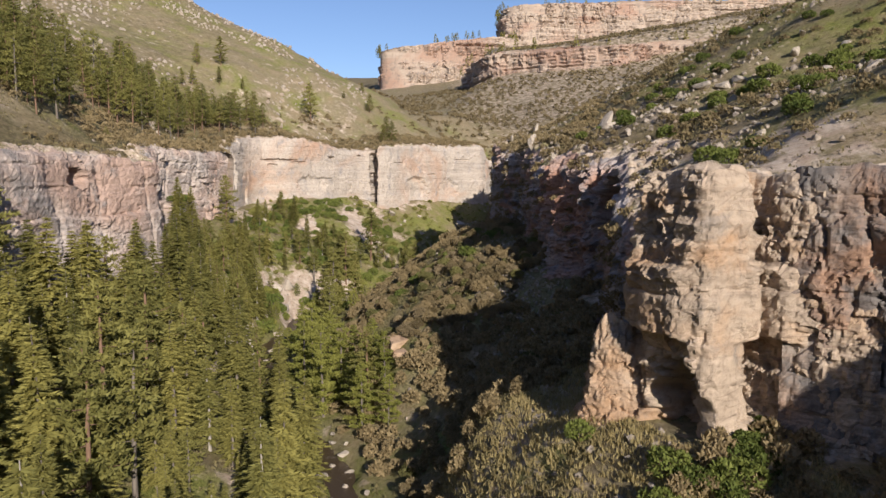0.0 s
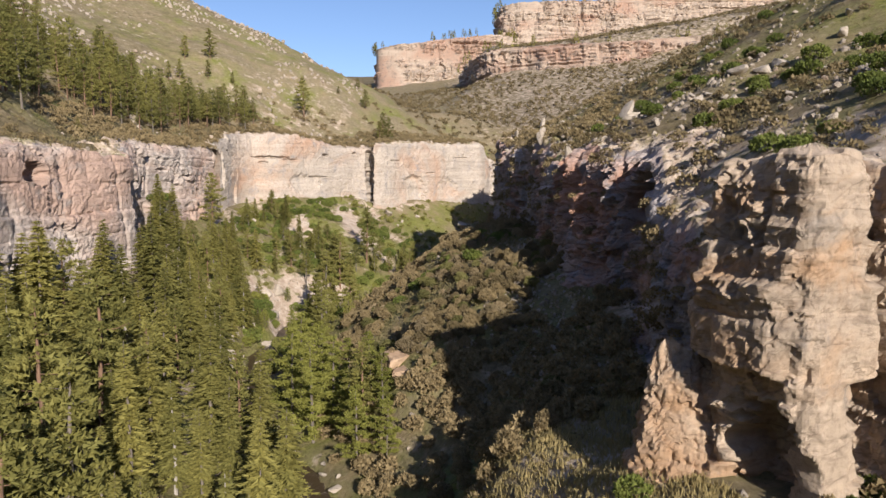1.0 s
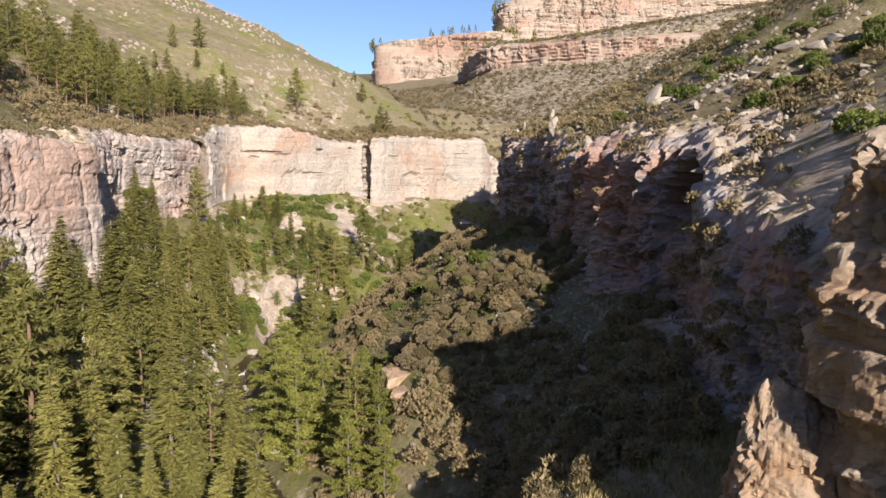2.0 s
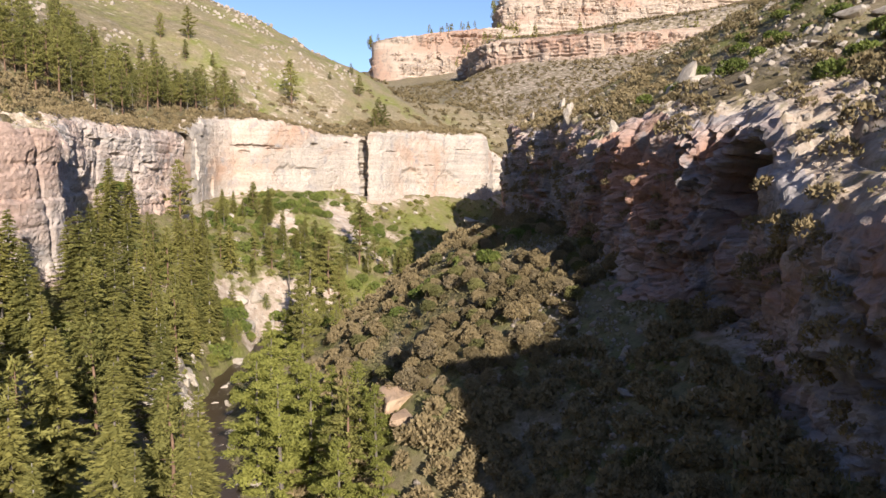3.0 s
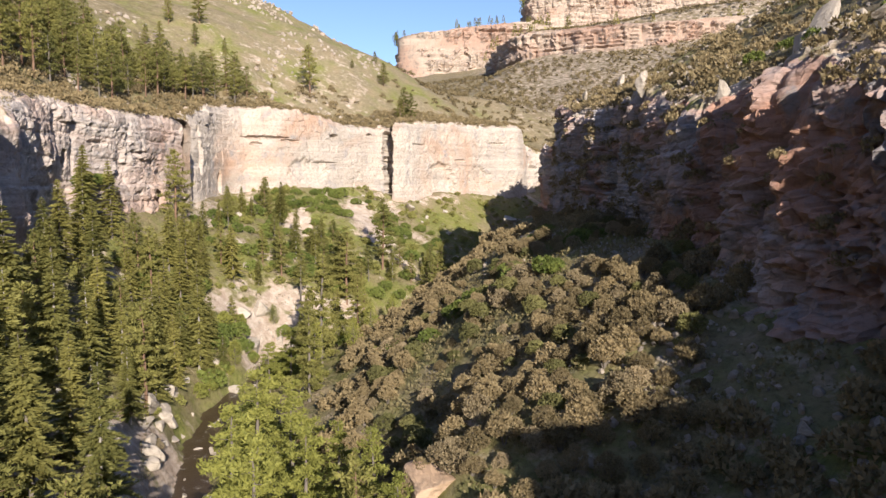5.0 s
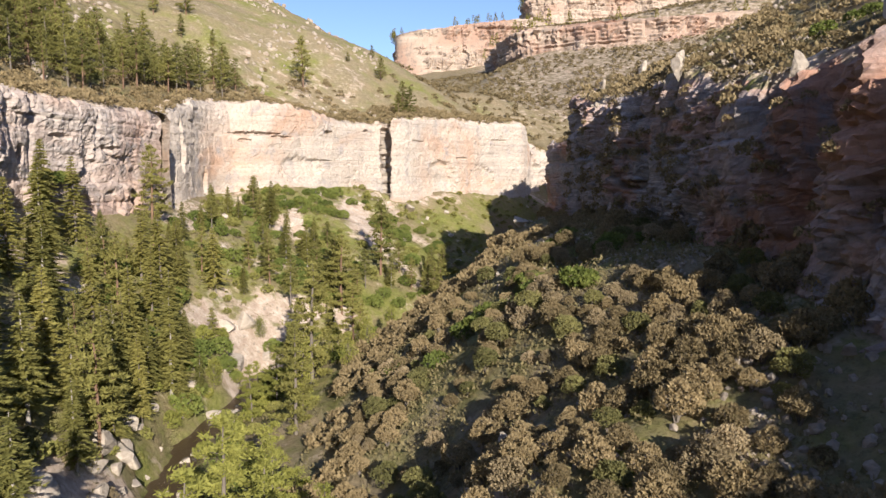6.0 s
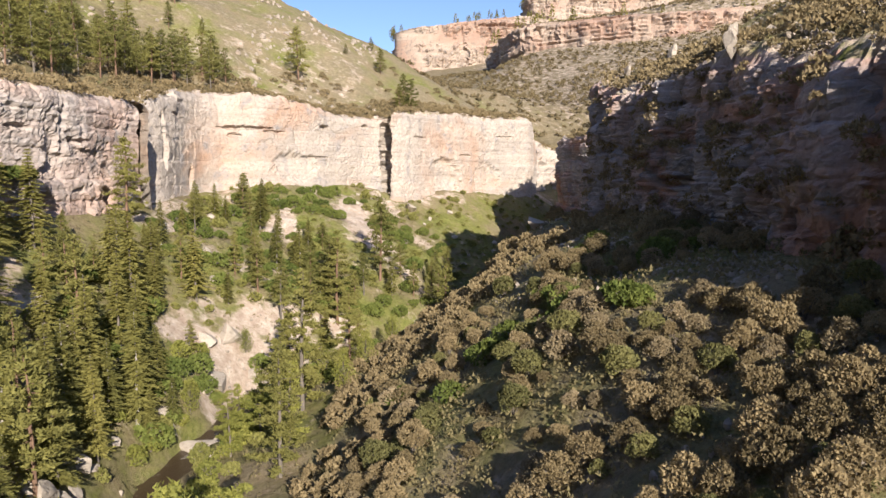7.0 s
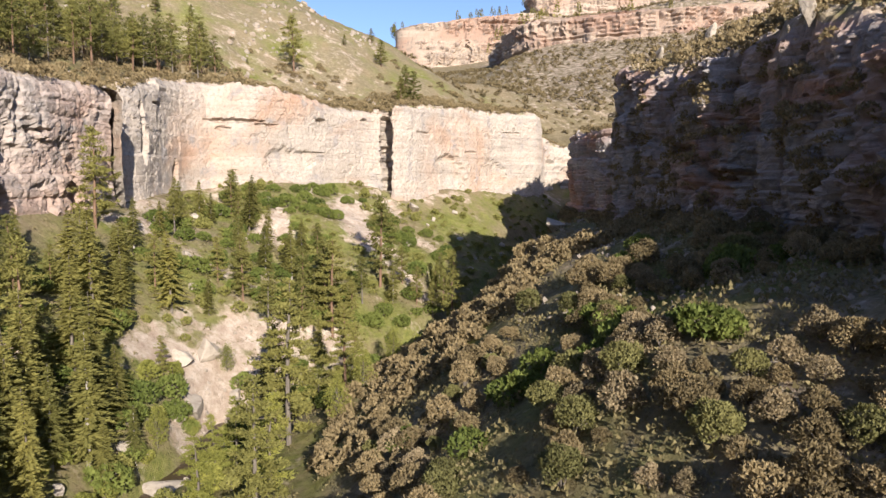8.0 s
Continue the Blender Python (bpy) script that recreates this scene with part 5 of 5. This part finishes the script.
# ---- boulders ----
def boulder_mesh(seed, cuts=12, level=3, rough=0.14):
    """A broken block: a lump cut by flat faces, then weathered."""
    gen = np.random.default_rng(seed)
    bm = bmesh.new()
    bmesh.ops.create_icosphere(bm, subdivisions=level, radius=1.0)
    v = np.array([p.co for p in bm.verts])
    f = np.array([[q.index for q in face.verts] for face in bm.faces])
    bm.free()
    for _ in range(cuts):
        n = unit(gen.normal(size=3))
        h = gen.uniform(0.35, 0.62)
        over = np.maximum(v @ n - h, 0)
        v = v - over[:, None] * n * 0.93
    v = v / np.abs(v).max() * (1 + rough * fbm(v[:, 0] * 2, v[:, 1] * 2, v[:, 2] * 2, seed, 4))[:, None]
    me = mesh_from("boulder", v, f, False)
    me.materials.append(boulder_mat)
    return me


boulder_kinds = [boulder_mesh(300 + k) for k in range(7)]
orange_block = boulder_mesh(327, 9, 4, 0.34)
orange_block.materials.clear()
orange_block.materials.append(orange_mat)
boulder_kinds.append(orange_block)
rocks = np.random.default_rng(9)


def boulder(x, y, size, label, group="", stretch=(1, 1, 0.75), turn=None, lean=(0, 0), sink=0.3, kind=None):
    z, _ = surface([x], [y])
    ob = new("boulder", boulder_kinds[int(rocks.integers(7)) if kind is None else kind])
    ob.matrix_basis = Matrix.LocRotScale((x, y, float(z[0]) + size * stretch[2] * (1 - 2 * sink) * 0.8), Euler((lean[0], lean[1], rocks.uniform(0, 6.28) if turn is None else turn)), [size * s for s in stretch])
    return tagged(ob, label, "boulder", group)


boulder(29.5, 131, 2.6, "pale upright slab leaning on the cliff rim", stretch=(0.45, 0.8, 1.35), turn=0.4, lean=(0.1, 0.5), sink=0.25, kind=1)
boulder(28.3, 132.5, 2.3, "narrow pale upright slab beside its larger twin", stretch=(0.3, 0.7, 1.2), turn=0.4, lean=(0.1, 0.55), sink=0.25, kind=2)
boulder(30.5, 128.5, 2.1, "rounded pale boulder on the cliff rim", stretch=(1.3, 0.9, 0.8), kind=3)
boulder(-6.8, 106.0, 2.1, "large orange split boulder in the scrub", stretch=(1.2, 1.0, 0.9), kind=7)
boulder(-6.0, 102.8, 1.5, "low tan outcrop below the orange boulder", stretch=(1.4, 1.0, 0.6), kind=7)
boulder(-3.2, 118.4, 1.2, "upright pale boulder in the scrub", stretch=(0.7, 0.7, 1.2), kind=5)
boulder(-44.5, 103.2, 1.8, "pale boulder in a clearing of the spruce wood", stretch=(1.3, 0.9, 0.8), kind=0)
for x, y, size, turn in ((-39.3, 127.2, 1.8, 0.4), (-37.6, 131.8, 1.5, 1.7), (-41.4, 139.4, 1.9, 2.6), (-40.4, 143.4, 1.3, 0.9), (-37.0, 119.4, 1.4, 4.4), (-38.6, 122.2, 1.1, 5.1)):
    boulder(x, y, size, "pale grey-pink rock standing out of the creek bank", "rocks of the creek bank", stretch=(0.9, 1.1, 1.25), turn=turn, lean=(0.1, -0.15), sink=0.4)
boulder(-37.5, 166.5, 2.4, "long pale boulder beside the creek", stretch=(1.5, 0.9, 0.6), kind=6)
for x, y, s in ((-35.5, 188.5, 2.6), (-37, 185, 2.0), (-42.5, 190.5, 2.4), (-44, 186, 2.0), (-41, 181, 2.2), (-34, 191, 1.8), (-38.5, 189, 1.5), (-33, 189.5, 1.2)):
    boulder(x, y, s, "white broken rock in the cut creek bank", "white rocks in the creek bank", (1.1, 0.9, 0.9))
for x, y, s in ((20.3, 161.5, 1.7), (19.8, 160.2, 1.2), (20.5, 131, 1.2), (23.5, 211, 1.6), (26.2, 201.5, 1.5), (19.5, 203, 1.2)):
    boulder(x, y, s, "jutting rock knob on the cliff rim", "rock knobs on the rim", (0.8, 0.8, 1.2), sink=0.2)
boulder(5.5, 204, 2.3, "grey boulder in the shaded gully", kind=2)
boulder(-21, 289, 2.6, "large pale boulder at the cliff foot", kind=3)
EAST_BLOCKS = [(41, 114, 2.4), (43.5, 112, 1.8), (46, 112, 2.3), (39, 118, 1.5), (38, 113, 1.3), (46, 91.4, 1.7), (50.5, 91, 1.6), (42, 104, 1.1), (39.5, 106, 1.4), (37, 108, 1.0), (36, 111, 1.1), (34.5, 113, 0.9), (48, 100, 1.2), (53, 100, 1.5), (56, 96, 1.2), (51, 83, 1.3), (47, 79, 1.7), (49.5, 78, 1.3), (55, 113, 1.7), (58, 117, 1.5), (52, 121, 1.4), (45, 124, 1.2), (36, 136, 1.3), (33, 141, 1.1), (60, 108, 1.4), (38, 126, 1.0)]
for x, y, s in EAST_BLOCKS:
    boulder(x, y, s * 0.75, "pale weathered boulder on the grass slope", "boulders on the east slope", (rocks.uniform(0.8, 1.4), rocks.uniform(0.7, 1.1), rocks.uniform(0.55, 0.9)))
for y in np.arange(114, 150, 3.1):
    boulder(float(creek_x(y)) - rocks.uniform(3.6, 5.2), y, rocks.uniform(0.7, 1.2), "pale rock outcrop in the steep creek bank", "outcrops in the creek bank", (0.9, 1.2, rocks.uniform(0.8, 1.2)), sink=0.42)
small_east = scattered(rocks, 2600, 22, 75, 62, 200, 1.6, lambda x, y, z, d: (d > 2) & (vnoise(x / 10, y / 10, 0, 15) > -0.05))
for x, y, z in small_east[:100]:
    boulder(x, y, 0.25 + 0.75 * rocks.random() ** 2, "small pale rock on the grass slope", "rocks on the east slope")
for y in np.arange(70, 205, 2.1):
    for side in (-1, 1):
        if rocks.random() < 0.7:
            boulder(float(creek_x(y)) + side * rocks.uniform(0.2, 4.2), y, rocks.uniform(0.3, 1.1), "pale boulder at the creek edge", "boulders along the creek", (rocks.uniform(0.8, 1.4), rocks.uniform(0.8, 1.2), rocks.uniform(0.5, 0.8)))
for x, y, z in scattered(rocks, 300, -60, 15, 200, 300, 5, lambda x, y, z, d: (d < -1) & (x < creek_x(y) + 14))[:40]:
    boulder(x, y, rocks.uniform(0.4, 1.2), "pale rock fallen onto the talus", "rocks on the talus")


def rubble(name, places, low, high, label):
    lump = []
    for k in range(5):
        me = boulder_mesh(330 + k, 6, 1)
        v = np.empty(len(me.vertices) * 3, np.float32)
        me.vertices.foreach_get("co", v)
        f = np.empty(len(me.polygons) * 3, np.int32)
        me.polygons.foreach_get("vertices", f)
        lump.append((v.reshape(-1, 3), f.reshape(-1, 3)))
    tagged(put(name, meshed(name, baked(lump, places, rocks, low, high, -0.05), rubble_mat)), label, "rocks", kind="stuff")


rubble("hill_rubble", scattered(rocks, 6500, -185, -30, 200, 402, 1.9, lambda x, y, z, d: (d > 10) & (vnoise(x / 22, y / 22, 0, 18) + 0.5 * vnoise(x / 6, y / 6, 0, 57) > np.interp(x, [-125, -80, -50, -30], [-0.15, 0.2, 0.55, 0.9]))), 0.25, 1.3, "scattered pale rocks over the grass hill")
rubble("east_hill_rubble", scattered(rocks, 5200, 20, 90, 55, 230, 1.1, lambda x, y, z, d: (d > 2) & (vnoise(x / 9, y / 9, 0, 59) + 0.5 * vnoise(x / 3, y / 3, 0, 60) > 0.1)), 0.15, 0.65, "loose pale stones over the grass hill above the cliff")
rubble("bank_rubble", scattered(rocks, 260, -50, -30, 174, 200, 0.7, lambda x, y, z, d: (bare_soil(x, y, d) > 0.3) & (vnoise(x / 4, y / 4, 0, 38) > 0.05)), 0.08, 0.5, "loose pale stones on the cut creek bank")
rubble("slope_rubble", scattered(rocks, 5000, -5, 28, 45, 210, 0.9, lambda x, y, z, d: (d < 0.5) & (vnoise(x / 7, y / 7, 0, 19) > 0.3) & (x > creek_x(y) + 10)), 0.12, 0.5, "loose grey stones on the shaded slope")
for x, y, s in ((12.5, 92, 0.9), (10.5, 96, 0.6), (14, 99, 0.7), (6, 100, 0.6), (9, 106, 0.5), (3.5, 103, 0.7), (15, 84, 0.9), (11, 115, 0.5)):
    boulder(x, y, s, "grey boulder on the shaded scree", "boulders on the scree", (1.2, 1.0, 0.7))
rubble("scree", scattered(rocks, 4000, 2, 19, 78, 150, 0.55, lambda x, y, z, d: (d < -0.5) & (np.abs(x - 12 + 4 * vnoise(0 * x, y / 9, 0, 27)) < 2.6 + 1.5 * vnoise(x / 4, y / 4, 0, 28))), 0.1, 0.38, "band of loose pale scree on the shaded slope")
rubble("rim_rubble", scattered(rocks, 4000, -80, 60, 40, 300, 1.2, lambda x, y, z, d: (d > np.where(x > 0, 2.4, 1.0)) & (d < 14) & (vnoise(x / 6, y / 6, 0, 20) > 0.25)), 0.15, 0.6, "loose stones along the cliff tops")
